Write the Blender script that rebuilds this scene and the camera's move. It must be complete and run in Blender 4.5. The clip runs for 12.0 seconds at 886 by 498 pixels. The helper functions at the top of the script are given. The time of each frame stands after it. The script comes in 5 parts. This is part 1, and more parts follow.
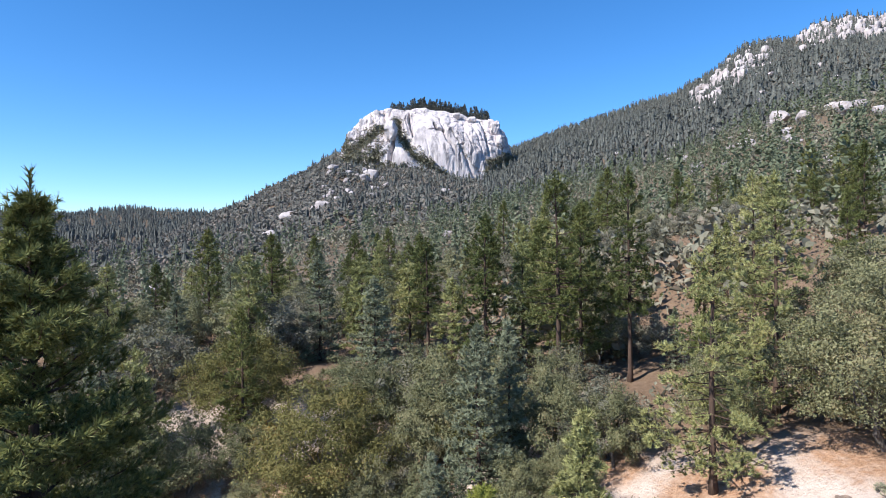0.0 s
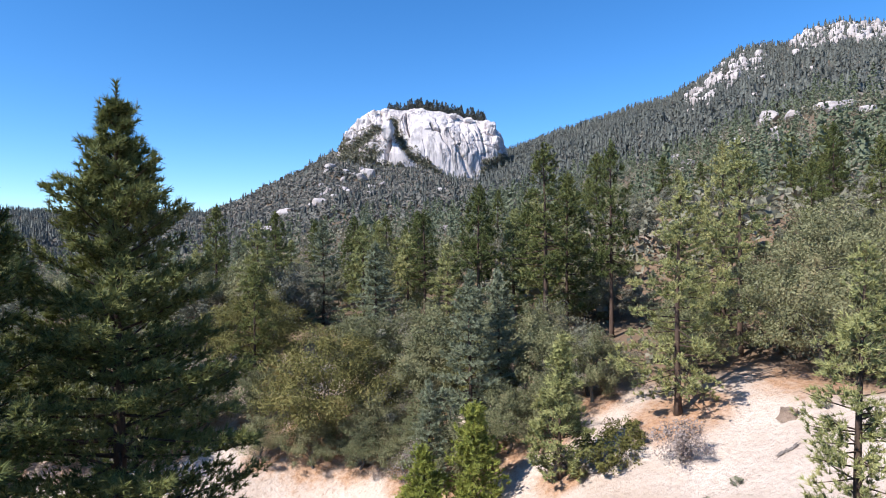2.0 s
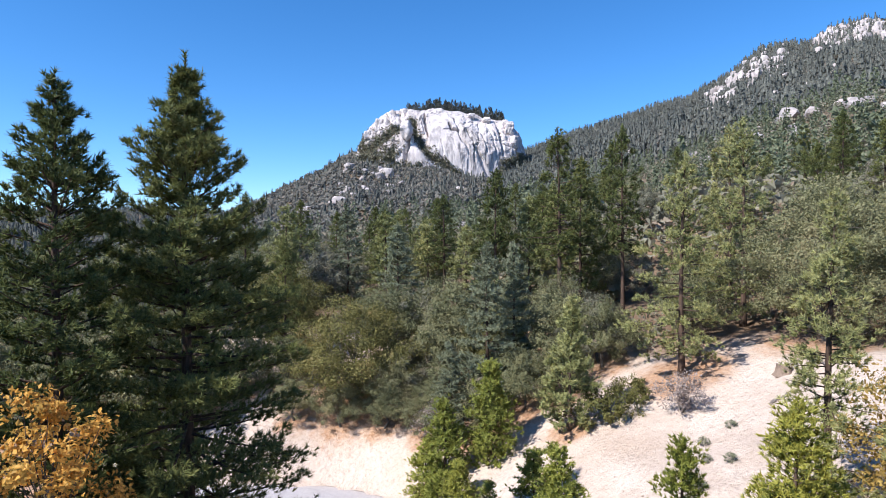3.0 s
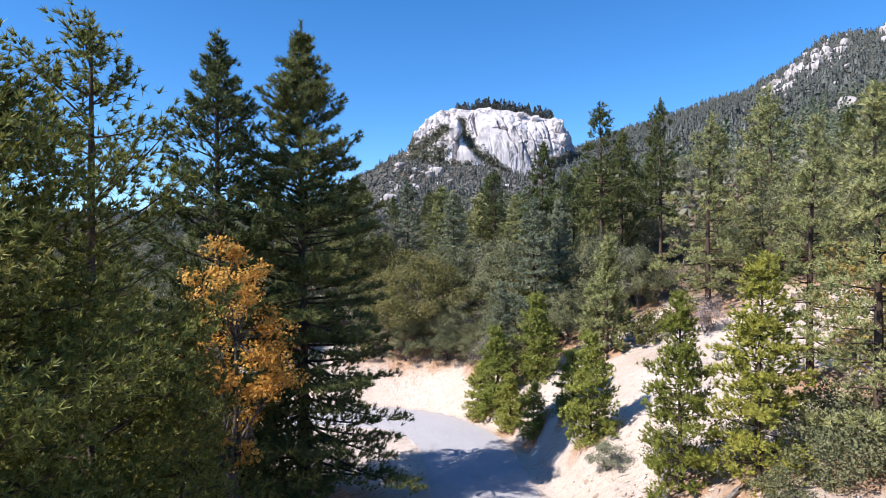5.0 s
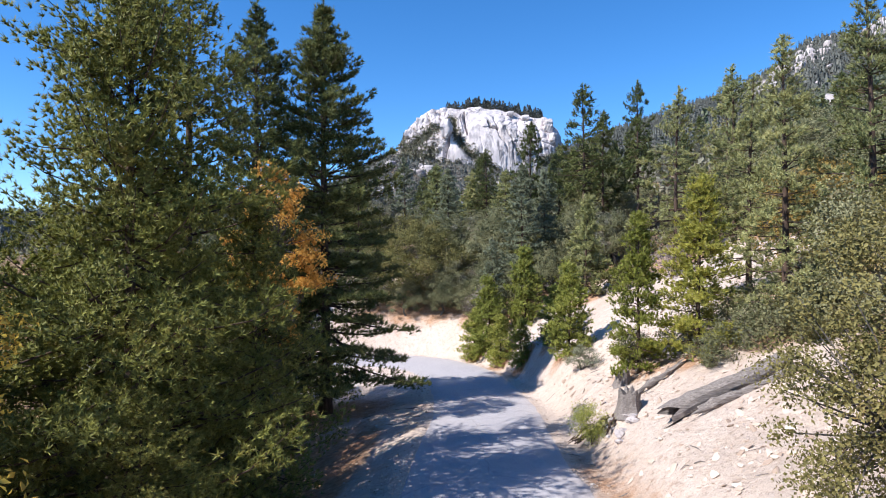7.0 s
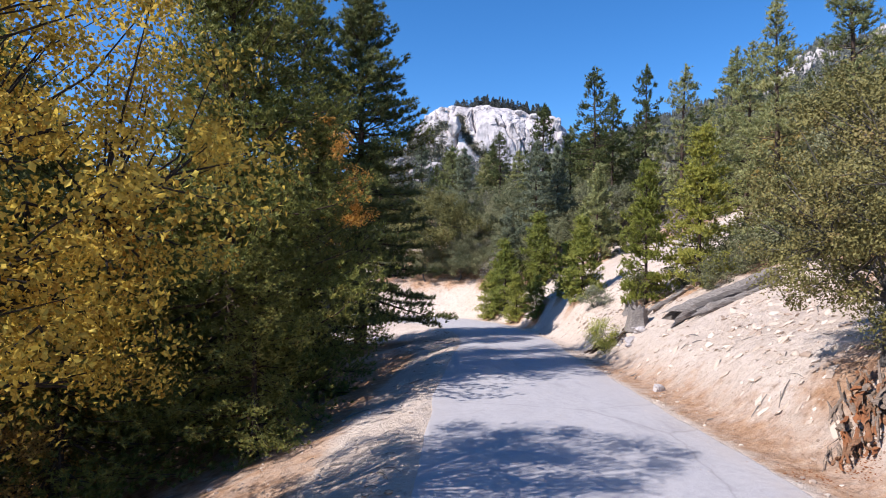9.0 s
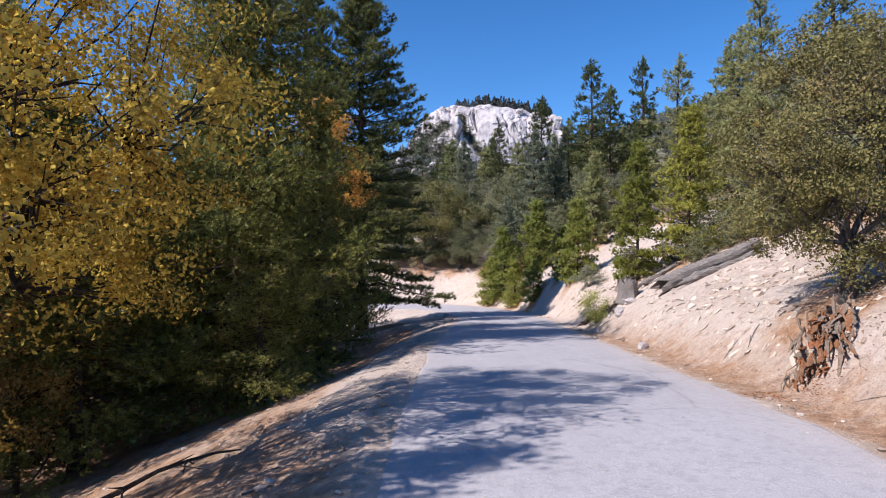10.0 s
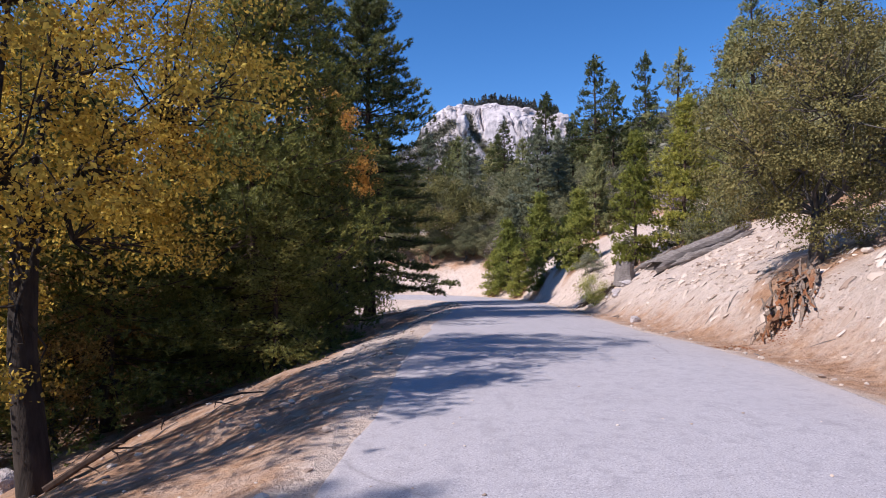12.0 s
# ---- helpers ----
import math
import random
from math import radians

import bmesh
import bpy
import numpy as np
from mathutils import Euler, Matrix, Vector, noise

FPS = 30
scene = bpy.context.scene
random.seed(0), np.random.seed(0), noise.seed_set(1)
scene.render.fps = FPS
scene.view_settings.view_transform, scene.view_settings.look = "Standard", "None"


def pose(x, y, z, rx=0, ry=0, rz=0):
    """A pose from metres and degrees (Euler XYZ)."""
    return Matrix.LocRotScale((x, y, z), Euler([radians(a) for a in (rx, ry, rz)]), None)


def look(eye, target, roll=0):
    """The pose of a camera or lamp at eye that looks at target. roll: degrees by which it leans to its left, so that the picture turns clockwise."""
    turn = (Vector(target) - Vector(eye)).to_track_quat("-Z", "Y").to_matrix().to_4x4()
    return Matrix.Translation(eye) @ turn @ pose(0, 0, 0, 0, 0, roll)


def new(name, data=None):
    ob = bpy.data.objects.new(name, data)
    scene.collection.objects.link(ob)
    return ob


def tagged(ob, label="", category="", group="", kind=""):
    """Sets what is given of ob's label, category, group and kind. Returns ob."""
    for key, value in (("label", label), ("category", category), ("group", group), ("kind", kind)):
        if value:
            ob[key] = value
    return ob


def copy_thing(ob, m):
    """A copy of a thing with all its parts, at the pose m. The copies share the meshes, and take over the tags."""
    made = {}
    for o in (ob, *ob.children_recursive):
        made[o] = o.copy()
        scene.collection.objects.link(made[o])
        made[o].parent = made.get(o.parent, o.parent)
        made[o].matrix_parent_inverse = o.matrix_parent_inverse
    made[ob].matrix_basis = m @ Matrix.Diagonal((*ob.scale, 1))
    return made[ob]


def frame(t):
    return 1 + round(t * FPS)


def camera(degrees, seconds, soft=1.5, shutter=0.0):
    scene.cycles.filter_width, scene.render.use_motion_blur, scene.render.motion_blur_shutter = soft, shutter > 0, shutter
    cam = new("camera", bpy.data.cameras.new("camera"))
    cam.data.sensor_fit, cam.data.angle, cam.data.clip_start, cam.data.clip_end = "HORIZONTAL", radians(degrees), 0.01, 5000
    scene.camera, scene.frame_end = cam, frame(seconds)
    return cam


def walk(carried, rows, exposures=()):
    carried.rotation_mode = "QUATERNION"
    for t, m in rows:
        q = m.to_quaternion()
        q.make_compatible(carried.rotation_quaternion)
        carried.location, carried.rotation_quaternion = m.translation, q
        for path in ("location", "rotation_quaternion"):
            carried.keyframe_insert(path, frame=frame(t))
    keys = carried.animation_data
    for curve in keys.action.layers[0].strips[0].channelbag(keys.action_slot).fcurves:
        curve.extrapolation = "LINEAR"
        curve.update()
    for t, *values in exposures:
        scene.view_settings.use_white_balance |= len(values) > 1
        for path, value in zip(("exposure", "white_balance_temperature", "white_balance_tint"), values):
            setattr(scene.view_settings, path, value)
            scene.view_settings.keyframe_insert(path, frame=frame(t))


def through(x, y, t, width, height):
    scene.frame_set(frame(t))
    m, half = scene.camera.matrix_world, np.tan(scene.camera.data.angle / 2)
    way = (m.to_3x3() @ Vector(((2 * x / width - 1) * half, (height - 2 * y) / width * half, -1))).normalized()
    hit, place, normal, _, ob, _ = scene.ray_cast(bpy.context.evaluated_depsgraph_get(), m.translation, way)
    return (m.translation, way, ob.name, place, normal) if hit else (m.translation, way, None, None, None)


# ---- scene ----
cam = camera(72.0, 12.0, soft=1.0)
PATH = [
    (0, (4.756, 20.894, 15.632), (5.211, 22.841, 15.612), -0.6),
    (0.5, (4.794, 20.586, 14.968), (5.249, 22.533, 14.952), -0.4),
    (1, (4.651, 19.891, 14.327), (5.124, 21.834, 14.312), -0.3),
    (1.5, (4.266, 18.803, 13.694), (4.74, 20.746, 13.681), -0.2),
    (2, (3.921, 17.641, 12.99), (4.39, 19.586, 12.978), -0.2),
    (2.5, (3.641, 16.483, 12.181), (4.106, 18.428, 12.172), -0.0),
    (3, (3.268, 15.289, 11.402), (3.68, 17.246, 11.393), 0.0),
    (3.2, (3.07, 14.748, 11.117), (3.431, 16.715, 11.108), -0.1),
    (4.8, (2.064, 10.721, 8.569), (2.314, 12.706, 8.566), -0.0),
    (5, (1.964, 10.269, 8.306), (2.219, 12.253, 8.302), -0.0),
    (5.5, (1.721, 9.015, 7.54), (1.993, 10.996, 7.539), -0.2),
    (6, (1.419, 7.882, 6.894), (1.71, 9.861, 6.892), 0.2),
    (6.5, (1.187, 6.904, 6.229), (1.483, 8.882, 6.228), -0.0),
    (7, (0.922, 6.083, 5.53), (1.209, 8.062, 5.529), -0.0),
    (9, (-0.445, 3.406, 3.074), (-0.177, 5.388, 3.072), 0.7),
    (9.5, (-0.508, 2.844, 2.614), (-0.244, 4.826, 2.61), 0.6),
    (10, (-0.339, 2.514, 2.178), (-0.08, 4.497, 2.177), 0.2),
    (10.5, (-0.207, 2.271, 1.835), (0.045, 4.255, 1.833), -0.0),
    (11, (-0.204, 2.141, 1.685), (0.039, 4.126, 1.684), -0.0),
    (11.5, (-0.26, 1.893, 1.64), (-0.019, 3.879, 1.638), -0.1),
    (12, (-0.342, 1.466, 1.629), (-0.107, 3.452, 1.626), -0.1),
]
walk(cam, [(t, look(eye, target, roll)) for t, eye, target, roll in PATH], [(0, 0.72, 6300, 12), (7, 0.70, 6200, 12), (9.5, 0.5, 6250, 15), (12, 0.31, 6300, 21)])

# ---- world, sun ----
SUN_FROM = Vector((-0.944, -0.33, 0)).normalized()
SUN_UP = radians(44)
world = bpy.data.worlds.new("sky")
world.use_nodes = True
scene.world = world
wn = world.node_tree.nodes
sky_node = wn.new("ShaderNodeTexSky")
sky_node.sky_type = "NISHITA"
sky_node.sun_disc = False
sky_node.sun_elevation = SUN_UP
sky_node.sun_rotation = math.atan2(SUN_FROM.x, SUN_FROM.y)
sky_node.altitude = 1700
sky_node.air_density, sky_node.dust_density, sky_node.ozone_density = 1.0, 0.0, 5.0
deep = wn.new("ShaderNodeHueSaturation")
deep.inputs["Saturation"].default_value = 1.22
world.node_tree.links.new(sky_node.outputs[0], deep.inputs["Color"])
world.node_tree.links.new(deep.outputs[0], wn["Background"].inputs[0])
wn["Background"].inputs[1].default_value = 0.128
sun = new("sun", bpy.data.lights.new("sun", "SUN"))
sun.data.energy, sun.data.angle, sun.data.color = 5.0, radians(0.53), (1.0, 0.95, 0.87)
sun_way = SUN_FROM * math.cos(SUN_UP) + Vector((0, 0, math.sin(SUN_UP)))
sun.matrix_world = look(tuple(sun_way * 100), (0, 0, 0))


# ---- materials ----
def material(name, rough=0.8, spec=0.3):
    m = bpy.data.materials.new(name)
    m.use_nodes = True
    b = m.node_tree.nodes["Principled BSDF"]
    b.inputs["Roughness"].default_value = rough
    b.inputs["Specular IOR Level"].default_value = spec
    return m, m.node_tree.nodes, m.node_tree.links, b


def coords(nodes):
    return nodes.new("ShaderNodeTexCoord").outputs["Object"]


def noise_tex(nodes, links, vec, scale, detail=4, rough=0.6, stretch=None):
    n = nodes.new("ShaderNodeTexNoise")
    n.inputs["Scale"].default_value, n.inputs["Detail"].default_value, n.inputs["Roughness"].default_value = scale, detail, rough
    if stretch:
        mp = nodes.new("ShaderNodeMapping")
        mp.inputs["Scale"].default_value = stretch
        links.new(vec, mp.inputs[0])
        vec = mp.outputs[0]
    links.new(vec, n.inputs["Vector"])
    return n.outputs["Fac"]


def ramp(nodes, links, fac, stops):
    r = nodes.new("ShaderNodeValToRGB")
    el = r.color_ramp.elements
    while len(el) < len(stops):
        el.new(0.5)
    for e, (p, c) in zip(el, stops):
        e.position, e.color = p, (*c, 1) if len(c) == 3 else c
    links.new(fac, r.inputs[0])
    return r.outputs["Color"]


def mix(nodes, links, fac, a, b, kind="MIX"):
    n = nodes.new("ShaderNodeMix")
    n.data_type, n.blend_type = "RGBA", kind
    for sock, v in ((n.inputs["Factor"], fac), (n.inputs["A"], a), (n.inputs["B"], b)):
        if hasattr(v, "is_linked"):
            links.new(v, sock)
        elif isinstance(v, (int, float)):
            sock.default_value = v
        else:
            sock.default_value = (*v, 1)
    return n.outputs["Result"]


def bump(nodes, links, bsdf, height, strength, distance):
    n = nodes.new("ShaderNodeBump")
    n.inputs["Strength"].default_value, n.inputs["Distance"].default_value = strength, distance
    links.new(height, n.inputs["Height"])
    links.new(n.outputs[0], bsdf.inputs["Normal"])


def attribute(nodes, name):
    n = nodes.new("ShaderNodeAttribute")
    n.attribute_name = name
    return n.outputs["Fac"]


def foliage(name, dark, light, dry=None, dry_share=0.0, gloss=0.25, through=0.2, rough=0.55, lumps=0.0):
    """Leaves or needles: hue varies from leaf to leaf, from clump to clump and from tree to tree; some light passes through."""
    m, n, l, b = material(name, rough, gloss)
    isl = n.new("ShaderNodeNewGeometry").outputs["Random Per Island"]
    col = ramp(n, l, isl, [(0.0, dark), (1.0, light)])
    clump = noise_tex(n, l, coords(n), 0.9, 3)
    col = mix(n, l, ramp(n, l, clump, [(0.35, (0, 0, 0)), (0.7, (1, 1, 1))]), col, mix(n, l, 0.55, col, light))
    if dry:
        patch = noise_tex(n, l, coords(n), 0.55, 2)
        lim = 0.62 - 0.3 * dry_share
        col = mix(n, l, ramp(n, l, patch, [(lim, (0, 0, 0)), (lim + 0.12, (1, 1, 1))]), col, mix(n, l, isl, dry, light))
    hsv = n.new("ShaderNodeHueSaturation")
    rnd = n.new("ShaderNodeObjectInfo").outputs["Random"]
    mp = n.new("ShaderNodeMapRange")
    mp.inputs["To Min"].default_value, mp.inputs["To Max"].default_value = 0.8, 1.22
    l.new(rnd, mp.inputs["Value"])
    l.new(mp.outputs[0], hsv.inputs["Value"])
    mh = n.new("ShaderNodeMapRange")
    mh.inputs["To Min"].default_value, mh.inputs["To Max"].default_value = 0.512, 0.488
    l.new(rnd, mh.inputs["Value"])
    l.new(mh.outputs[0], hsv.inputs["Hue"])
    l.new(col, hsv.inputs["Color"])
    l.new(hsv.outputs[0], b.inputs["Base Color"])
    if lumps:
        # noise darkens the bump's hollows: shade between clumps painted into the colour
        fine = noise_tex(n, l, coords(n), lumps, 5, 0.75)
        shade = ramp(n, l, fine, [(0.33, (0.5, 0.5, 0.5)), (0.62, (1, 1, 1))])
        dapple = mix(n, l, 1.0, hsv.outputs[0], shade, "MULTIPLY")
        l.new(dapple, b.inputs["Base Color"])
        bump(n, l, b, fine, 0.8, 0.9)
    tr = n.new("ShaderNodeBsdfTranslucent")
    l.new(hsv.outputs[0], tr.inputs["Color"])
    ms = n.new("ShaderNodeMixShader")
    ms.inputs[0].default_value = through
    l.new(b.outputs[0], ms.inputs[1])
    l.new(tr.outputs[0], ms.inputs[2])
    l.new(ms.outputs[0], n["Material Output"].inputs["Surface"])
    return m


def bark_material(name, dark, light, scale=3.0):
    m, n, l, b = material(name, 0.9, 0.15)
    c = coords(n)
    f = noise_tex(n, l, c, scale, 6, 0.65, (3.0, 3.0, 0.6))
    big = noise_tex(n, l, c, 0.7, 3)
    col = ramp(n, l, f, [(0.3, dark), (0.7, light)])
    l.new(mix(n, l, big, col, mix(n, l, 0.5, col, dark)), b.inputs["Base Color"])
    bump(n, l, b, f, 0.8, 0.04)
    return m


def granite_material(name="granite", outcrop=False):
    m, n, l, b = material(name, 0.85, 0.2)
    c = coords(n)
    big = noise_tex(n, l, c, 0.035, 5, 0.6)
    streak = noise_tex(n, l, c, 0.22, 6, 0.7, (1.0, 1.0, 0.10))
    fine = noise_tex(n, l, c, 0.8, 6, 0.75)
    col = ramp(n, l, big, [(0.3, (0.42, 0.375, 0.365)), (0.5, (0.60, 0.54, 0.53)), (0.75, (0.70, 0.64, 0.625))])
    where = noise_tex(n, l, c, 0.03, 3)
    st = n.new("ShaderNodeMath")
    st.operation = "MULTIPLY"
    l.new(ramp(n, l, streak, [(0.49, (0, 0, 0)), (0.60, (0.9, 0.9, 0.9))]), st.inputs[0])
    l.new(ramp(n, l, where, [(0.40, (0.15, 0.15, 0.15)), (0.60, (1, 1, 1))]), st.inputs[1])
    col = mix(n, l, st.outputs[0], col, (0.13, 0.125, 0.135))
    col = mix(n, l, ramp(n, l, fine, [(0.34, (0.5, 0.5, 0.5)), (0.46, (0, 0, 0))]), col, (0.30, 0.275, 0.265))
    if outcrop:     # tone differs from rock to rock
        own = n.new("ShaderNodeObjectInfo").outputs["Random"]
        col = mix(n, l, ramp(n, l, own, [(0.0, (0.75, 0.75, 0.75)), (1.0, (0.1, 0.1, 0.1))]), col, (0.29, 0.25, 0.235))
    l.new(col, b.inputs["Base Color"])
    bump(n, l, b, fine, 0.6, 0.8)
    return m


def soil_material():
    m, n, l, b = material("decomposed_granite_soil", 0.95, 0.1)
    c = coords(n)
    big = noise_tex(n, l, c, 0.22, 5, 0.6)
    mid = noise_tex(n, l, c, 1.7, 7, 0.75)
    grit = noise_tex(n, l, c, 22, 4, 0.8)
    chip = n.new("ShaderNodeTexVoronoi")
    chip.inputs["Scale"].default_value = 5.0
    l.new(c, chip.inputs["Vector"])
    crumb = noise_tex(n, l, c, 4.2, 6, 0.82)
    col = ramp(n, l, big, [(0.3, (0.52, 0.41, 0.33)), (0.5, (0.61, 0.50, 0.425)), (0.7, (0.68, 0.58, 0.51))])
    col = mix(n, l, ramp(n, l, mid, [(0.32, (0.55, 0.55, 0.55)), (0.50, (0, 0, 0))]), col, (0.45, 0.34, 0.265))
    col = mix(n, l, ramp(n, l, crumb, [(0.36, (0.75, 0.75, 0.75)), (0.47, (0, 0, 0))]), col, (0.39, 0.295, 0.235))
    col = mix(n, l, ramp(n, l, crumb, [(0.58, (0, 0, 0)), (0.66, (0.7, 0.7, 0.7))]), col, (0.72, 0.64, 0.57))
    col = mix(n, l, ramp(n, l, grit, [(0.36, (0.6, 0.6, 0.6)), (0.48, (0, 0, 0))]), col, (0.38, 0.285, 0.225))
    litter = ramp(n, l, crumb, [(0.3, (0.19, 0.10, 0.055)), (0.5, (0.41, 0.23, 0.13)), (0.68, (0.56, 0.38, 0.25))])
    edge = n.new("ShaderNodeMath")
    edge.operation = "MULTIPLY_ADD"
    edge.inputs[1].default_value, edge.inputs[2].default_value = 1.5, -0.75
    l.new(mid, edge.inputs[0])
    sm = n.new("ShaderNodeMath")
    l.new(edge.outputs[0], sm.inputs[0])
    l.new(attribute(n, "litter"), sm.inputs[1])
    col = mix(n, l, ramp(n, l, sm.outputs[0], [(0.30, (0, 0, 0)), (0.85, (0.92, 0.92, 0.92))]), col, litter)
    # dark ground: distant brush cover, plus shade painted under the nearer trees
    brush = ramp(n, l, mid, [(0.3, (0.075, 0.06, 0.04)), (0.7, (0.17, 0.13, 0.095))])
    col = mix(n, l, attribute(n, "brush"), col, brush)
    l.new(col, b.inputs["Base Color"])
    rough = mix(n, l, 0.35, mix(n, l, 0.5, mid, crumb), mix(n, l, 0.5, grit, chip.outputs["Distance"]))
    bump(n, l, b, rough, 1.0, 0.22)
    return m


def asphalt_material():
    m, n, l, b = material("weathered_asphalt", 0.9, 0.25)
    c = coords(n)
    grit = noise_tex(n, l, c, 70, 3, 0.8)
    mid = noise_tex(n, l, c, 0.8, 6, 0.65)
    big = noise_tex(n, l, c, 0.16, 3)
    col = ramp(n, l, mid, [(0.25, (0.37, 0.345, 0.36)), (0.5, (0.44, 0.415, 0.43)), (0.75, (0.49, 0.465, 0.475))])
    col = mix(n, l, big, col, (0.41, 0.385, 0.40))
    col = mix(n, l, ramp(n, l, grit, [(0.34, (0.85, 0.85, 0.85)), (0.48, (0, 0, 0))]), col, (0.20, 0.19, 0.20))
    col = mix(n, l, ramp(n, l, grit, [(0.56, (0, 0, 0)), (0.66, (0.8, 0.8, 0.8))]), col, (0.64, 0.61, 0.62))
    blotch = noise_tex(n, l, c, 7.0, 4, 0.7)
    col = mix(n, l, ramp(n, l, blotch, [(0.36, (0.4, 0.4, 0.4)), (0.5, (0, 0, 0))]), col, (0.27, 0.255, 0.27))
    stain = noise_tex(n, l, c, 1.6, 5, 0.75, (1.0, 0.25, 1.0))
    col = mix(n, l, ramp(n, l, stain, [(0.58, (0, 0, 0)), (0.68, (0.45, 0.45, 0.45))]), col, (0.25, 0.235, 0.245))
    v = n.new("ShaderNodeTexVoronoi")
    v.feature = "DISTANCE_TO_EDGE"
    v.inputs["Scale"].default_value = 0.22
    warp = n.new("ShaderNodeMix")
    warp.data_type = "VECTOR"
    warp.inputs["Factor"].default_value = 0.25
    l.new(c, warp.inputs["A"])
    wob = n.new("ShaderNodeTexNoise")
    wob.inputs["Scale"].default_value = 1.3
    l.new(c, wob.inputs["Vector"])
    l.new(wob.outputs["Color"], warp.inputs["B"])
    l.new(warp.outputs["Result"], v.inputs["Vector"])
    crack = ramp(n, l, v.outputs["Distance"], [(0.0, (0.4, 0.4, 0.4)), (0.005, (0, 0, 0))])
    col = mix(n, l, crack, col, (0.16, 0.15, 0.15))
    dust = n.new("ShaderNodeMath")
    dust.operation = "MULTIPLY"
    l.new(attribute(n, "dust"), dust.inputs[0])
    l.new(ramp(n, l, noise_tex(n, l, c, 2.2, 5, 0.7), [(0.3, (0.2, 0.2, 0.2)), (0.65, (1, 1, 1))]), dust.inputs[1])
    col = mix(n, l, dust.outputs[0], col, (0.50, 0.40, 0.32))
    l.new(col, b.inputs["Base Color"])
    bump(n, l, b, grit, 0.5, 0.01)
    return m


def wood_material(name, dark, light, red=None):
    m, n, l, b = material(name, 0.85, 0.15)
    c = coords(n)
    f = noise_tex(n, l, c, 5, 6, 0.7, (0.5, 6.0, 6.0))
    big = noise_tex(n, l, c, 1.6, 4)
    col = ramp(n, l, f, [(0.3, dark), (0.7, light)])
    if red:
        col = mix(n, l, ramp(n, l, big, [(0.42, (0, 0, 0)), (0.58, (1, 1, 1))]), col, red)
    l.new(col, b.inputs["Base Color"])
    bump(n, l, b, f, 0.9, 0.03)
    return m


def pebble_material():
    m, n, l, b = material("pebbles", 0.9, 0.15)
    isl = n.new("ShaderNodeNewGeometry").outputs["Random Per Island"]
    l.new(ramp(n, l, isl, [(0.0, (0.30, 0.22, 0.17)), (0.5, (0.47, 0.375, 0.305)), (1.0, (0.62, 0.53, 0.455))]), b.inputs["Base Color"])
    return m


SOIL = soil_material()
PEBBLE = pebble_material()
ASPHALT = asphalt_material()
GRANITE = granite_material()
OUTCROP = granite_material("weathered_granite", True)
BARK = bark_material("pine_bark", (0.035, 0.025, 0.02), (0.15, 0.10, 0.075))
# oak bark darkened so that the sunlit trunk looks shaded
BARK_SHADED = bark_material("shade_toned_oak_bark", (0.02, 0.017, 0.015), (0.075, 0.06, 0.05))
BARK_GREY = bark_material("oak_bark", (0.045, 0.04, 0.037), (0.20, 0.175, 0.155))
PINE = foliage("pine_needles", (0.036, 0.05, 0.018), (0.185, 0.20, 0.066), gloss=0.15)
PINE_PALE = foliage("pale_pine_needles", (0.10, 0.12, 0.048), (0.41, 0.405, 0.17), (0.44, 0.38, 0.16), 0.15, 0.15)
FIR = foliage("grey_fir_needles", (0.10, 0.12, 0.075), (0.30, 0.32, 0.205), gloss=0.15)
CEDAR = foliage("cedar_sprays", (0.045, 0.055, 0.014), (0.30, 0.30, 0.07), (0.28, 0.21, 0.06), 0.15, through=0.25)
CEDAR_YOUNG = foliage("young_cedar_sprays", (0.13, 0.155, 0.028), (0.46, 0.445, 0.095), through=0.4)
CEDAR_GREEN = foliage("green_cedar_sprays", (0.10, 0.13, 0.03), (0.42, 0.43, 0.10), through=0.35)
OAK = foliage("live_oak_leaves", (0.06, 0.06, 0.02), (0.225, 0.205, 0.072), (0.25, 0.17, 0.075), 0.12, 0.12)
OAK_GREY = foliage("grey_oak_leaves", (0.066, 0.074, 0.036), (0.26, 0.255, 0.135), (0.27, 0.22, 0.12), 0.25, 0.12)
GOLD = foliage("golden_oak_leaves", (0.25, 0.14, 0.025), (0.80, 0.58, 0.11), (0.42, 0.20, 0.03), 0.25, 0.12, 0.4)
OCHRE = foliage("ochre_oak_leaves", (0.24, 0.14, 0.04), (0.60, 0.40, 0.13), (0.34, 0.25, 0.09), 0.3, 0.15, 0.45)
ORANGE = foliage("orange_oak_leaves", (0.34, 0.17, 0.03), (0.68, 0.43, 0.10), (0.34, 0.26, 0.07), 0.4, 0.15, 0.4)
SAGE = foliage("grey_green_shrub_leaves", (0.125, 0.138, 0.0813), (0.325, 0.325, 0.213))
DRY = foliage("dry_twigs", (0.156, 0.12, 0.102), (0.36, 0.3, 0.276), through=0.1)
WOOD = wood_material("silvered_wood", (0.085, 0.073, 0.066), (0.33, 0.29, 0.265))
DRY_WOOD = wood_material("brown_weathered_wood", (0.10, 0.075, 0.058), (0.36, 0.27, 0.21))
ROTTEN = wood_material("rotten_red_wood", (0.09, 0.045, 0.027), (0.38, 0.22, 0.13), (0.27, 0.105, 0.045))
CHAPARRAL = foliage("chaparral", (0.075, 0.077, 0.054), (0.225, 0.218, 0.157), (0.24, 0.185, 0.14), 0.3, 0.1, 0.12, 0.8)
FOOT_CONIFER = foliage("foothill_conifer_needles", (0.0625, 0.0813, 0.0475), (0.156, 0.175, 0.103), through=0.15)
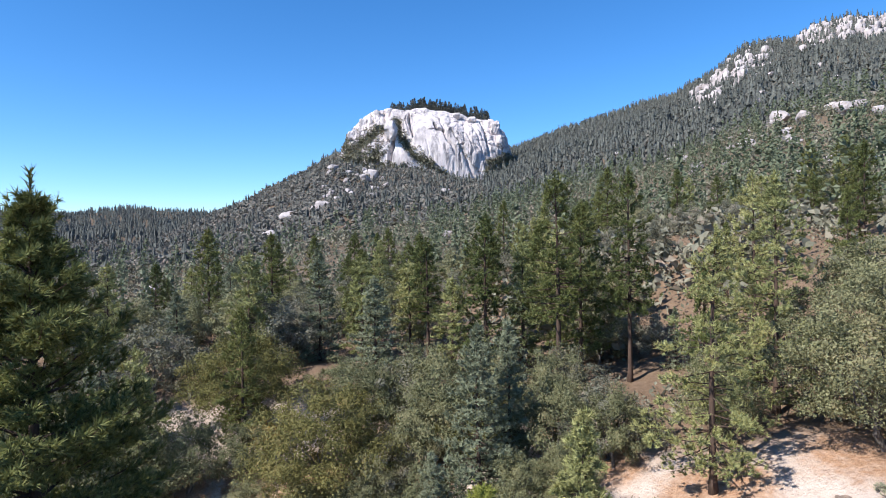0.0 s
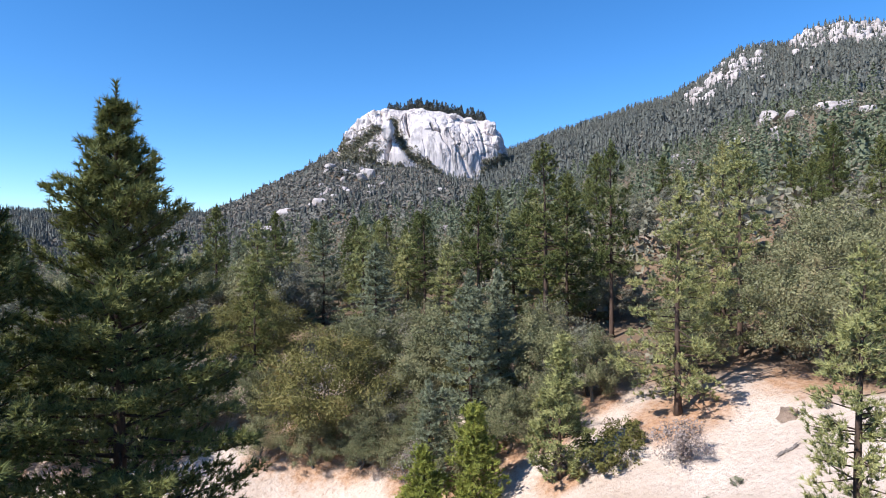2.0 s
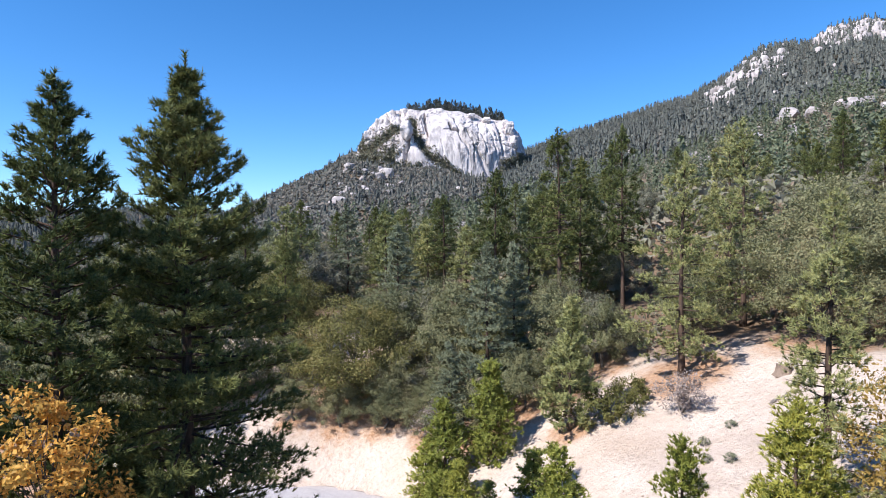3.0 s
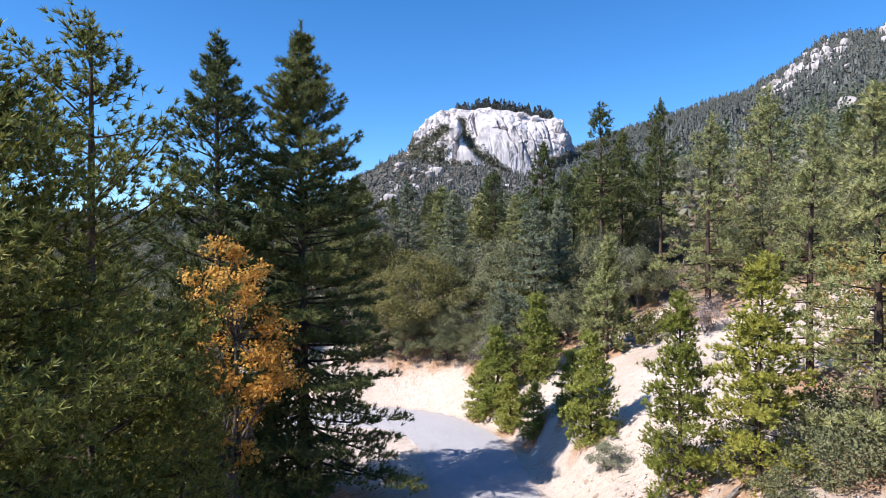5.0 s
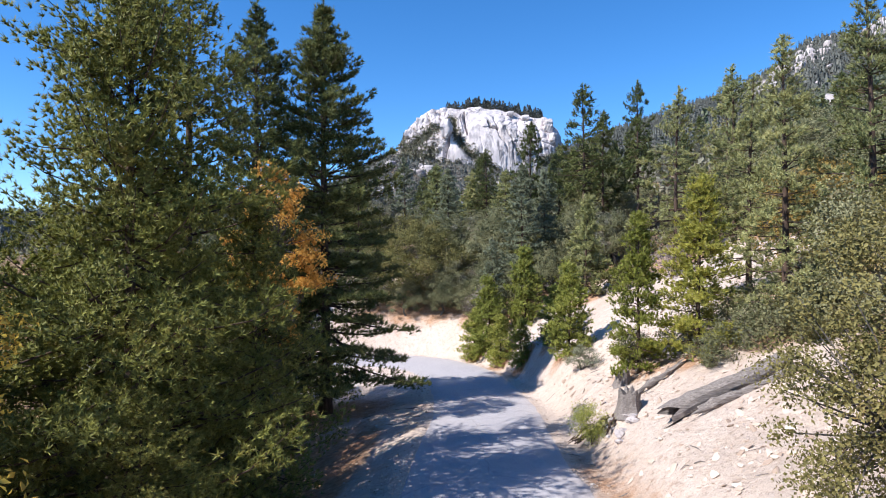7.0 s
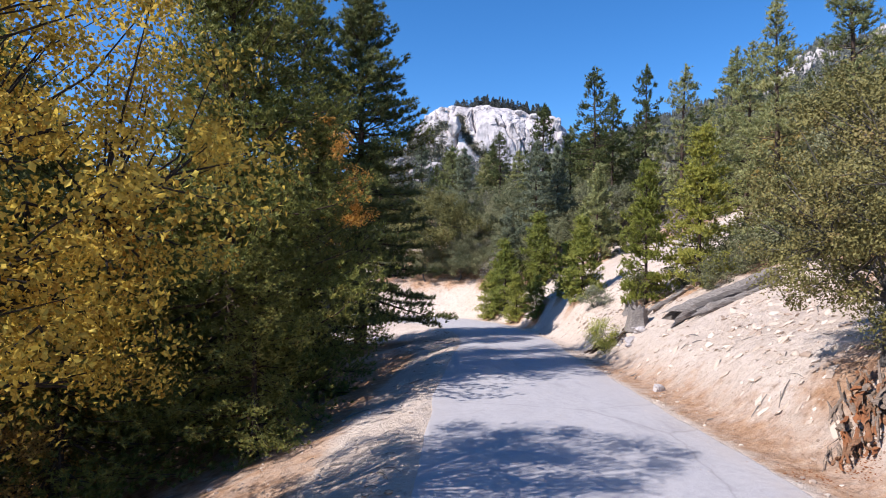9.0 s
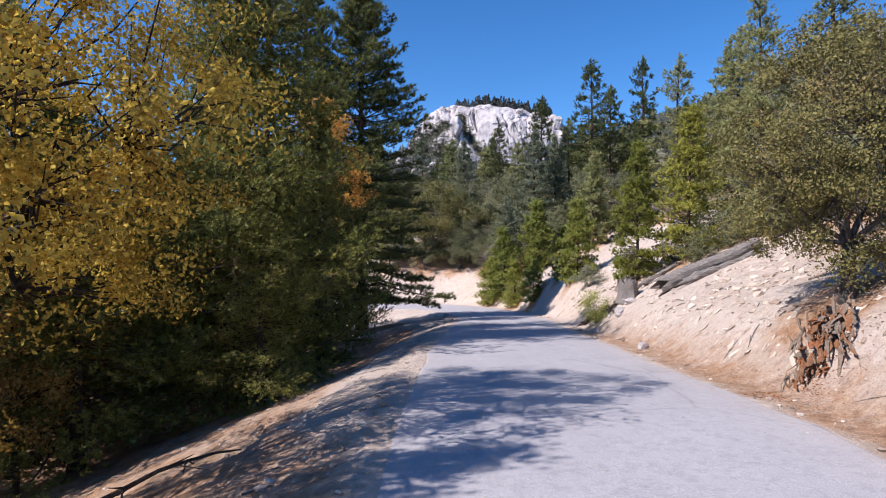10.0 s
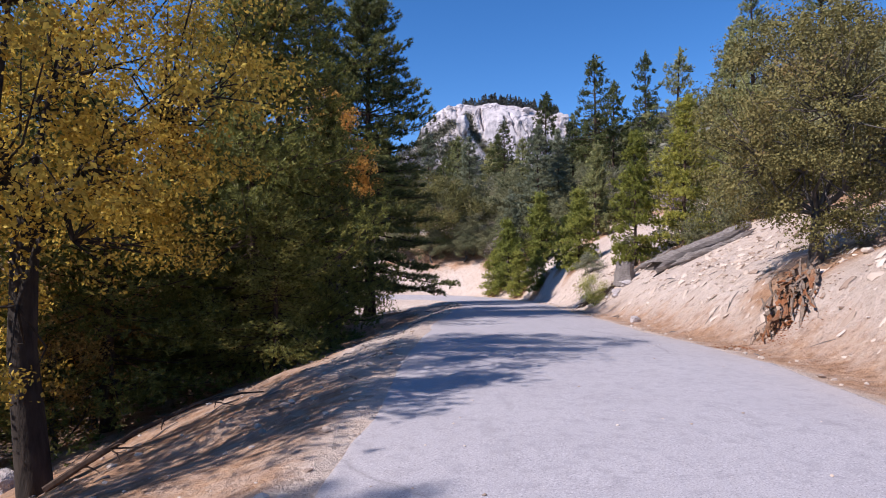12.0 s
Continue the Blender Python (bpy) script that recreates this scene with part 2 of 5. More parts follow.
# flattened blue-grey tones paint distance haze into the base colour
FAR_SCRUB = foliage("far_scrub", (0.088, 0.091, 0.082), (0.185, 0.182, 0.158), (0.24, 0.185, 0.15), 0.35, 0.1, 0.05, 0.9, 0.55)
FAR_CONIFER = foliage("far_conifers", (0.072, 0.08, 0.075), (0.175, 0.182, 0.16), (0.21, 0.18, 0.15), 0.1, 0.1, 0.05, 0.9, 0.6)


# ---- mesh helpers ----
def mesh_from(name, verts, tris, mat, flat=True, attrs=None):
    verts, tris = np.asarray(verts, np.float32), np.asarray(tris, np.int32)
    me = bpy.data.meshes.new(name)
    me.vertices.add(len(verts))
    me.vertices.foreach_set("co", verts.ravel())
    k = tris.shape[1]
    me.loops.add(tris.size)
    me.loops.foreach_set("vertex_index", tris.ravel())
    me.polygons.add(len(tris))
    me.polygons.foreach_set("loop_start", np.arange(len(tris), dtype=np.int32) * k)
    me.polygons.foreach_set("use_smooth", np.full(len(tris), not flat))
    for key, vals in (attrs or {}).items():
        at = me.attributes.new(key, "FLOAT", "POINT")
        at.data.foreach_set("value", np.asarray(vals, np.float32))
    me.update(calc_edges=True)
    me.materials.append(mat)
    return me


def part(name, me, parent, label=""):
    ob = new(name, me)
    ob.parent = parent
    if label:
        tagged(ob, label)
    return ob


class Geo:
    """Collects triangles."""

    def __init__(self):
        self.v, self.t, self.n = [], [], 0

    def add(self, v, t):
        self.v.append(np.asarray(v, float))
        self.t.append(np.asarray(t, int) + self.n)
        self.n += len(v)

    def tube(self, pts, radii, sides=6, cap=True):
        pts, radii = np.asarray(pts, float), np.asarray(radii, float)
        tan = np.gradient(pts, axis=0)
        tan /= np.linalg.norm(tan, axis=1)[:, None] + 1e-9
        ref = np.array([1.0, 0.2, 0.1]) if abs(tan[0, 2]) > 0.7 else np.array([0.0, 0.0, 1.0])
        a = np.cross(tan, ref)
        a /= np.linalg.norm(a, axis=1)[:, None] + 1e-9
        b = np.cross(tan, a)
        ang = np.arange(sides) * 2 * np.pi / sides
        v = pts[:, None] + radii[:, None, None] * (a[:, None] * np.cos(ang)[None, :, None] + b[:, None] * np.sin(ang)[None, :, None])
        i, j = np.meshgrid(np.arange(len(pts) - 1), np.arange(sides), indexing="ij")
        p, q = i * sides + j, i * sides + (j + 1) % sides
        t = np.concatenate([np.stack([p, q, q + sides], -1).reshape(-1, 3), np.stack([p, q + sides, p + sides], -1).reshape(-1, 3)])
        if cap:
            e = (len(pts) - 1) * sides
            t = np.concatenate([t, [[e, e + k, e + k + 1] for k in range(1, sides - 1)], [[0, k + 1, k] for k in range(1, sides - 1)]])
        self.add(v.reshape(-1, 3), t)

    def mesh(self, name, mat, flat=True):
        return mesh_from(name, np.concatenate(self.v), np.concatenate(self.t), mat, flat)


def unit(rs, n):
    d = rs.normal(size=(n, 3))
    return d / np.linalg.norm(d, axis=1)[:, None]


def spikes(rs, centres, axes, count, length, width, spread=0.8, turn=0.6):
    """Tufts: count narrow triangles round each centre, leaning along its axis."""
    m = len(centres)
    c = np.repeat(centres, count, 0)
    d = np.repeat(axes, count, 0) + spread * unit(rs, m * count)
    d /= np.linalg.norm(d, axis=1)[:, None]
    face = c * np.array([1, 1, 0])
    face = 0.9 * face / (np.linalg.norm(face, axis=1)[:, None] + 1e-6) + np.array([0, 0, 0.8])
    side = np.cross(d, face + turn * unit(rs, m * count))
    side /= np.linalg.norm(side, axis=1)[:, None] + 1e-9
    ln = (length * rs.uniform(0.6, 1.15, m * count))[:, None]
    base = c - d * ln * 0.15
    w = width * rs.uniform(0.7, 1.3, m * count)[:, None] / 2
    v = np.stack([base - side * w, base + side * w, base + d * ln], 1).reshape(-1, 3)
    return v, np.arange(len(v)).reshape(-1, 3)


def leaves(rs, centres, size, flatness=0.35, single=False, face=None):
    """One leaf, a bent rhombus of two triangles, at each centre; face: the way that its upper side tends to look."""
    m = len(centres)
    d = unit(rs, m)
    up = unit(rs, m) * (1 - flatness) + np.array([0, 0, flatness])
    if face is not None:
        up = 0.55 * unit(rs, m) + face
    side = np.cross(d, up)
    side /= np.linalg.norm(side, axis=1)[:, None] + 1e-9
    nrm = np.cross(side, d)
    s = (size * rs.uniform(0.6, 1.3, m))[:, None]
    a, b = centres - d * s * 0.5, centres + d * s * 0.5
    e, f = centres - side * s * 0.33 + nrm * s * 0.12, centres + side * s * 0.33 + nrm * s * 0.12
    if single:
        return np.stack([a - side * s * 0.3, b, a + side * s * 0.3], 1).reshape(-1, 3), np.arange(3 * m).reshape(-1, 3)
    v = np.stack([a, e, b, f], 1).reshape(-1, 3)
    k = np.arange(m) * 4
    t = np.concatenate([np.stack([k, k + 1, k + 2], 1), np.stack([k, k + 2, k + 3], 1)])
    return v, t


# ---- trees ----
def conifer(name, label, seed, h, r, needles, base=0.12, whorl=0.45, per=4, tufts=9.0, count=8, length=0.34, width=0.055, shape=1.0,
            droop=0.15, gaps=0.15, lean=0.15, spread=0.8, bark=None, trunk_r=None, category="pine tree", ragged=0.0):
    """A conifer: a tapered trunk, whorls of limbs, and tufts of needles along the limbs and their side twigs."""
    rs = np.random.RandomState(seed)
    root = tagged(new(name), label, category)
    tr = trunk_r or h * 0.0135
    zs = np.linspace(-0.4, h, 14)
    bend = lean * np.sin(np.linspace(0, 3, 14) + rs.uniform(0, 6)) * np.linspace(0, 1, 14)
    axis = np.stack([bend, lean * np.cos(np.linspace(0, 2.2, 14) + rs.uniform(0, 6)) * np.linspace(0, 1, 14) * 0.7, zs], 1)
    g = Geo()
    rad = tr * (1 - np.linspace(0, 1, 14)) ** 0.85 + 0.012
    rad[0] *= 1.5
    rad[1] *= 1.12
    g.tube(axis, rad, 9)
    at_z = lambda z: np.array([np.interp(z, zs, axis[:, 0]), np.interp(z, zs, axis[:, 1]), z])
    cs, ax = [], []
    z = h * base
    while z < h - 0.25:
        f = max(0.0, (z / h - base) / (1 - base))
        env = r * ((1 - f) ** shape) * min(1.0, 0.75 + f * 3.0) * min(1.0, (1 - f) / 0.2) ** 0.45 + 0.1
        lopsided = rs.uniform(0.75, 1.1)
        n = max(2, int(round(per * rs.uniform(0.7, 1.3))))
        a0 = rs.uniform(0, 6.3)
        for k in range(n):
            if rs.rand() < gaps:
                continue
            a = a0 + k * 6.283 / n + rs.uniform(-0.35, 0.35)
            L = env * rs.uniform(0.62 - 0.2 * ragged, 1.12 + 0.1 * ragged) * lopsided
            el = radians(-8 + 52 * f ** 1.3 + rs.uniform(-10, 10) * (1 + 2 * ragged))
            out = np.array([math.cos(a), math.sin(a), 0])
            p0 = at_z(z + rs.uniform(-0.15, 0.15) * (1 + 3 * ragged))
            u = np.linspace(0, 1, 5)[:, None]
            path = p0 + out * L * u * math.cos(el) + np.array([0, 0, 1.0]) * (L * u * math.sin(el) - droop * L * (u - u ** 3 * 0.9))
            g.tube(path, np.linspace(max(0.012, tr * 0.32 * (1 - f * 0.7)), 0.006, 5), 3, False)
            m = max(3, int(tufts * L + 2))
            u = rs.uniform(0.2, 1.0, m) ** 0.7
            p = np.stack([np.interp(u, np.linspace(0, 1, 5), path[:, q]) for q in range(3)], 1)
            side = np.array([-math.sin(a), math.cos(a), 0])
            w = rs.uniform(-1, 1, m) * (0.46 * L * (1.12 - u))
            if category == "pine tree" and h < 17:       # needles in tufts at the ends of twigs
                tuft = rs.randint(0, max(3, int(1.7 * L + 2)), m)
                u, w = u[tuft % m], w[tuft % m]
                p = np.stack([np.interp(u, np.linspace(0, 1, 5), path[:, q]) for q in range(3)], 1) + rs.normal(0, 0.06 + 0.004 * h, (m, 3))
            p += side * w[:, None] + out * (-abs(w) * 0.25)[:, None] + rs.normal(0, 0.07 + 0.14 * ragged, (m, 3))
            cs.append(p)
            ax.append(out * 0.55 + side * np.sign(w)[:, None] * 0.35 + np.array([0, 0, 0.55]) + np.zeros((m, 3)))
        z += whorl * rs.uniform(0.75, 1.25) * (1.15 - 0.45 * f)
    top = np.stack([at_z(q) for q in np.linspace(h - 0.9, h, 9)])
    cs.append(top)
    ax.append(np.tile([0, 0, 1.0], (9, 1)))
    part("trunk", g.mesh("trunk", bark or BARK, False), root)
    v, t = spikes(rs, np.concatenate(cs), np.concatenate(ax), count, length, width, spread)
    part("crown", mesh_from("crown", v, t, needles), root)
    return root


def broadleaf(name, label, seed, h, r, leaf_mat, n_leaves=7000, size=0.13, trunk_h=0.25, clumps=90, clump_r=0.42, flat=0.75, bark=None,
              low=0.18, category="oak tree", trunk_r=None, stems=1, single=False):
    """A broad-leaved tree or shrub: one or more stems, forking limbs, and leaves in clumps with gaps between them."""
    rs = np.random.RandomState(seed)
    root = tagged(new(name), label, category)
    g = Geo()
    tr = trunk_r or h * 0.022
    cz, hz = h * (0.5 + low / 2), h * (0.5 - low / 2)
    d = unit(rs, clumps)
    rr = rs.uniform(0.2, 1.0, clumps) ** 0.6
    cen = np.stack([d[:, 0] * r * rr, d[:, 1] * r * rr, cz + d[:, 2] * hz * rr], 1)
    squeeze = 1 - 0.35 * np.clip((cen[:, 2] - cz) / hz, 0, 1)
    cen[:, :2] *= squeeze[:, None]
    forks = []
    for s in range(stems):
        a = rs.uniform(0, 6.3)
        off = np.array([math.cos(a), math.sin(a), 0]) * (0.0 if stems == 1 else tr * 2.5)
        tip = np.array([rs.uniform(-0.12, 0.12) * r, rs.uniform(-0.12, 0.12) * r, h * trunk_h]) + off * 4
        mid = (off + tip) / 2 + rs.normal(0, 0.03 * r, 3) * np.array([1, 1, 0])
        g.tube([off + np.array([0, 0, -0.35]), off, mid, tip], [tr * 1.45, tr * 1.12, tr * 0.9, tr * 0.8], 8)
        forks.append(tip)
    forks = np.array(forks)
    n_limb = min(12, max(5, clumps // 9))
    ends = cen[rs.permutation(clumps)[:n_limb]] * np.array([0.55, 0.55, 1.0])
    ends[:, 2] = h * trunk_h + (ends[:, 2] - h * trunk_h) * 0.6
    for e in ends:
        f = forks[rs.randint(len(forks))]
        m = (f + e) / 2 + rs.normal(0, 0.08 * r, 3)
        g.tube([f - np.array([0, 0, 0.05]), m, e], [tr * 0.42, tr * 0.28, tr * 0.15], 5, False)
    for c in cen[::3] if single else cen:
        e = ends[np.argmin(np.linalg.norm(ends - c, axis=1))]
        m = (e + c) / 2 + rs.normal(0, 0.1 * r * 0.5, 3)
        g.tube([e, m, c], [min(0.02, tr * 0.15), min(0.013, tr * 0.1), 0.005], 4, False)
    per = n_leaves // clumps
    w = rs.uniform(0.6, 1.3, clumps)
    pts = np.repeat(cen, per, 0) + unit(rs, per * clumps) * (np.repeat(w, per) * clump_r * rs.uniform(0.1, 1.0, per * clumps) ** 0.55)[:, None] * np.array([1, 1, flat])
    pts[:, 2] = np.maximum(pts[:, 2], 0.03)
    part("trunk", g.mesh("trunk", bark or BARK_GREY, False), root)
    own, whole = pts - np.repeat(cen, per, 0), pts - np.array([0, 0, cz])
    face = 0.6 * own / (np.linalg.norm(own, axis=1)[:, None] + 1e-6) + 0.5 * whole / (np.linalg.norm(whole, axis=1)[:, None] + 1e-6) + np.array([0, 0, 0.3])
    v, t = leaves(rs, pts, size, single=single, face=face)
    part("crown", mesh_from("crown", v, t, leaf_mat), root)
    return root


# ---- the lie of the land ----
def lattice(x, y, seed=0):
    """Smooth value noise in -1..1."""
    x, y = np.asarray(x, float), np.asarray(y, float)
    xi, yi = np.floor(x).astype(np.int64), np.floor(y).astype(np.int64)
    fx, fy = x - xi, y - yi
    fx, fy = fx * fx * (3 - 2 * fx), fy * fy * (3 - 2 * fy)

    def rnd(i, j):
        q = (i * 374761393 + j * 668265263 + seed * 1442695041) & 0x7FFFFFFF
        q = ((q ^ (q >> 13)) * 1274126177) & 0x7FFFFFFF
        return ((q ^ (q >> 16)) & 0xFFFF) / 32767.5 - 1
    return (rnd(xi, yi) * (1 - fx) + rnd(xi + 1, yi) * fx) * (1 - fy) + (rnd(xi, yi + 1) * (1 - fx) + rnd(xi + 1, yi + 1) * fx) * fy


def fractal(x, y, octaves=4, seed=0):
    return sum(lattice(x * 2 ** k + 17 * k, y * 2 ** k - 9 * k, seed + k) / 2 ** k for k in range(octaves)) / 1.6


# road centre line and its height
CX = [(-3.0, -40), (-0.6, -10), (1.0, 0), (2.2, 7), (3.45, 15), (4.35, 20.6), (5.2, 25.5), (6.35, 31.4), (7.0, 38.5), (6.6, 43.5), (4.3, 47.2), (-0.5, 49), (-8, 49.8), (-34, 48.5), (-70, 42)]
RY = [-40, -10, 0, 5, 10, 12.5, 15.5, 18, 21, 24, 28, 32, 36, 40, 45, 49, 55, 75, 100, 140]   # along the line
RZ = [1.2, 0.45, 0.2, 0.1, 0.0, -0.14, -0.34, -0.46, -0.62, -0.78, -0.98, -1.22, -1.5, -1.78, -2.0, -2.1, -2.15, -2.6, -3.6, -5]


def spline(pts, n=6):
    P = np.array(pts, float)
    P = np.vstack([2 * P[0] - P[1], P, 2 * P[-1] - P[-2]])
    out = []
    for i in range(1, len(P) - 2):
        for k in range(n):
            t = k / n
            a, b, c, d = P[i - 1:i + 3]
            out.append(0.5 * ((2 * b) + (c - a) * t + (2 * a - 5 * b + 4 * c - d) * t * t + (3 * b - a - 3 * c + d) * t ** 3))
    out.append(P[-2])
    return np.array(out)


LINE = spline(CX)
ARC = np.r_[0, np.cumsum(np.hypot(*np.diff(LINE, axis=0).T))]
ARC = ARC - ARC[np.argmin(np.hypot(LINE[:, 0] - 1.0, LINE[:, 1]))]
TAN = np.gradient(LINE, axis=0)
TAN /= np.linalg.norm(TAN, axis=1)[:, None]


def smooth(a, b, x):
    t = np.clip((x - a) / (b - a), 0, 1)
    return t * t * (3 - 2 * t)


def road(x, y):
    """Arc length along the road and signed distance to the right of its middle."""
    x, y = np.atleast_1d(np.asarray(x, float)), np.atleast_1d(np.asarray(y, float))
    s, d = np.zeros(x.shape), np.zeros(x.shape)
    a, u = LINE[:-1], np.diff(LINE, axis=0)
    ll = (u * u).sum(1)
    for k in range(0, len(x), 8000):
        px, py = x[k:k + 8000, None] - a[:, 0], y[k:k + 8000, None] - a[:, 1]
        t = np.clip((px * u[:, 0] + py * u[:, 1]) / ll, 0, 1)
        px, py = px - t * u[:, 0], py - t * u[:, 1]
        q = px * px + py * py
        i = np.argmin(q, 1)
        j = np.arange(len(i))
        s[k:k + 8000] = ARC[i] + t[j, i] * (ARC[i + 1] - ARC[i])
        d[k:k + 8000] = np.sign(px[j, i] * u[i, 1] - py[j, i] * u[i, 0]) * np.sqrt(q[j, i])
    return s, d


def halfwidth(s):
    return 2.68 - 0.42 * smooth(16, 30, s) + 0.15 * smooth(34, 42, s)


def near(x, y):
    """Height of the ground round the road: the cut bank above it, the slope below it."""
    s, d = road(x, y)
    zr, hw = np.interp(s, RY, RZ), halfwidth(s)
    off = 0.62 - 0.2 * smooth(28, 36, s)
    r, l = np.maximum(d - hw - off, 0), np.maximum(-d - hw - 0.2, 0)
    cut = 0.62 - 0.25 * smooth(14, 20, s) + 0.95 * smooth(28, 36, s) * (1 - smooth(75, 90, s))
    keep = 0.10 + 0.80 * smooth(22, 46, x) * (1 - 0.5 * smooth(30, 80, r))
    right = 0.5 * np.minimum(r, 6) + 0.35 * np.clip(r - 6, 0, 11) + 0.42 * keep * np.maximum(r - 17, 0) + cut * smooth(0, 1.5, r)
    fall = 0.35 - 0.20 * smooth(26, 33, s) * (1 - smooth(54, 62, s))
    left = -(fall * l * (1 - 0.5 * smooth(6, 16, l))) * (1 - smooth(14, 60, l) * 0.4)
    bed = smooth(1.2, 3.0, abs(d) - 1.6) * (0.10 * fractal(x * 0.9, y * 0.9, 4, 3) + 0.22 * fractal(x * 0.16, y * 0.16, 3, 8) + 0.07 * fractal(x * 2.3, y * 2.3, 2, 9))
    rills = smooth(0.3, 1.4, r) * (1 - smooth(5, 9, r)) * 0.10 * abs(fractal(s * 1.1, r * 0.35, 3, 14))
    return zr + right + left + bed - rills


VX, VY = 4.8, 20.9
# skylines round the valley: bearing in degrees, slope of the sight line, distance
HILL = [(-60, -0.04, 400), (-32, -0.05, 430), (-23, -0.05, 480), (-15.3, -0.02, 560), (-11, 0.018, 600), (-7.3, 0.051, 620), (-4.5, 0.075, 630),
        (-1.5, 0.102, 640), (1.5, 0.13, 645), (3.6, 0.147, 650), (6, 0.145, 670), (12, 0.145, 690), (18, 0.135, 690), (20, 0.125, 690), (24, 0.05, 690), (30, -0.1, 690)]
RIGHT = [(8, 0.02, 900), (14, 0.10, 900), (18.3, 0.143, 900), (21, 0.156, 880), (24.6, 0.176, 860), (29.6, 0.202, 830), (34.3, 0.225, 800), (37.1, 0.252, 780),
         (39.7, 0.280, 770), (43, 0.281, 770), (44.5, 0.296, 770), (46.8, 0.302, 765), (49.2, 0.29, 760), (56.5, 0.24, 740), (66, 0.15, 700), (85, 0.08, 600), (110, 0.04, 500)]
FAR = [(-180, 0.02, 1500), (-90, 0.035, 1500), (-34, 0.040, 1450), (-18.4, 0.047, 1450), (-13.5, 0.053, 1450), (-7.3, 0.050, 1450), (3.5, 0.044, 1450), (30, 0.03, 1450), (120, 0.03, 1450), (180, 0.02, 1500)]


def lobe(table, az, rng, foot, power, back):
    b, s, d = (np.interp(az, [q[0] for q in table], [q[k] for q in table]) for k in (0, 1, 2))
    crest = 15.6 + s * d
    t = np.clip((rng - 75) / (d - 75), 0, 1)
    z = foot + (crest - foot) * t ** power
    return np.where(rng > d, crest - (rng - d) * back, z)


def land(x, y):
    """Height of the ground."""
    x, y = np.asarray(x, float), np.asarray(y, float)
    az, rng = np.degrees(np.arctan2(x - VX, y - VY)), np.hypot(x - VX, y - VY)
    base = np.zeros(x.shape)
    close = rng < 116
    if close.any():
        base[close] = near(x[close], y[close])
    foot = np.interp(az, [-180, -60, -25, 0, 25, 50, 80, 120, 180], [-6, -7, -4, 4, 10, 15, 16, 6, -4])
    m = np.maximum(np.maximum(lobe(HILL, az, rng, foot, 1.5, 0.45), lobe(RIGHT, az, rng, foot, 1.22, 0.4)), lobe(FAR, az, rng, foot - 12, 1.6, 0.3))
    rough = smooth(90, 300, rng) * (1 - 0.55 * smooth(400, 620, rng))
    m = m + rough * (7 * fractal(x / 90, y / 90, 4, 5) + 2.0 * fractal(x / 22, y / 22, 3, 6)) + smooth(450, 640, rng) * 2.0 * fractal(x / 25, y / 25, 3, 7)
    m = m - 9 * np.exp(-((x - 155) / 26) ** 2 - ((y - 542) / 30) ** 2)
    k = smooth(62, 115, rng)
    return base * (1 - k) + m * k


def land_at(x, y):
    return float(land(np.array([x]), np.array([y]))[0])


def axis_steps(lo, a, b, hi, step, grow):
    mid = list(np.arange(a, b + 1e-6, step))
    out, s, p = [], step, b
    while p < hi:
        s = min(s * grow, 60)
        p += s
        out.append(p)
    lead, s, p = [], step, a
    while p > lo:
        s = min(s * grow, 60)
        p -= s
        lead.append(p)
    return np.array(lead[::-1] + mid + out)


LITTER = []     # places of dropped needles: x, y, radius


def ground():
    xs = axis_steps(-2400, -9, 20, 2400, 0.30, 1.075)
    ys = axis_steps(-1600, 2, 40, 2600, 0.30, 1.075)
    X, Y = np.meshgrid(xs, ys)
    x, y = X.ravel(), Y.ravel()
    z = land(x, y)
    s, d = road(x, y)
    hw = halfwidth(s)
    z = z - 0.07 * (1 - smooth(-0.95, -0.4, abs(d) - hw))
    lit = 0.78 * smooth(-0.2, 0.1, d - hw) * (1 - smooth(0.4, 2.2, d - hw)) * (1 - smooth(20, 30, s)) + (0.72 + 0.2 * smooth(14, 22, s)) * smooth(-0.3, 0.5, -d - hw - 1.5 * smooth(8, 12, s)) * (1 - smooth(28, 33, s) * (1 - smooth(5, 8, -d - hw))) * (1 - smooth(30, 60, -d - hw))
    wood = 0.95 * smooth(11, 17, d - hw) * (1 - smooth(12, 17, x) * (1 - smooth(42, 48, y)) * (1 - smooth(27, 31, x)))
    lit = np.maximum(np.maximum(lit, wood), 0.95 * (1 - smooth(-14, -6, x)) * smooth(28, 36, y))
    for px, py, pr in LITTER:
        lit = np.maximum(lit, 0.85 * (1 - smooth(0.5 * pr, 1.3 * pr, np.hypot(x - px, y - py))))
    # far brush cover; on wood floor and lower slope it paints tree shade
    brush = np.maximum(0.95 * smooth(75, 140, np.hypot(x - VX, y - VY)), 0.8 * wood)
    brush = np.maximum(brush, 0.7 * smooth(7, 12, -d - hw) * (1 - smooth(40, 70, -d - hw)))
    nx, ny = len(xs), len(ys)
    i, j = np.meshgrid(np.arange(ny - 1), np.arange(nx - 1), indexing="ij")
    k = (i * nx + j).ravel()
    quads = np.stack([k, k + 1, k + nx + 1, k + nx], 1)
    me = mesh_from("ground", np.stack([x, y, z], 1), quads, SOIL, False, {"litter": lit, "brush": brush})
    tagged(new("ground", me), "pale decomposed granite soil with patches of fallen needles", "ground", kind="structure")


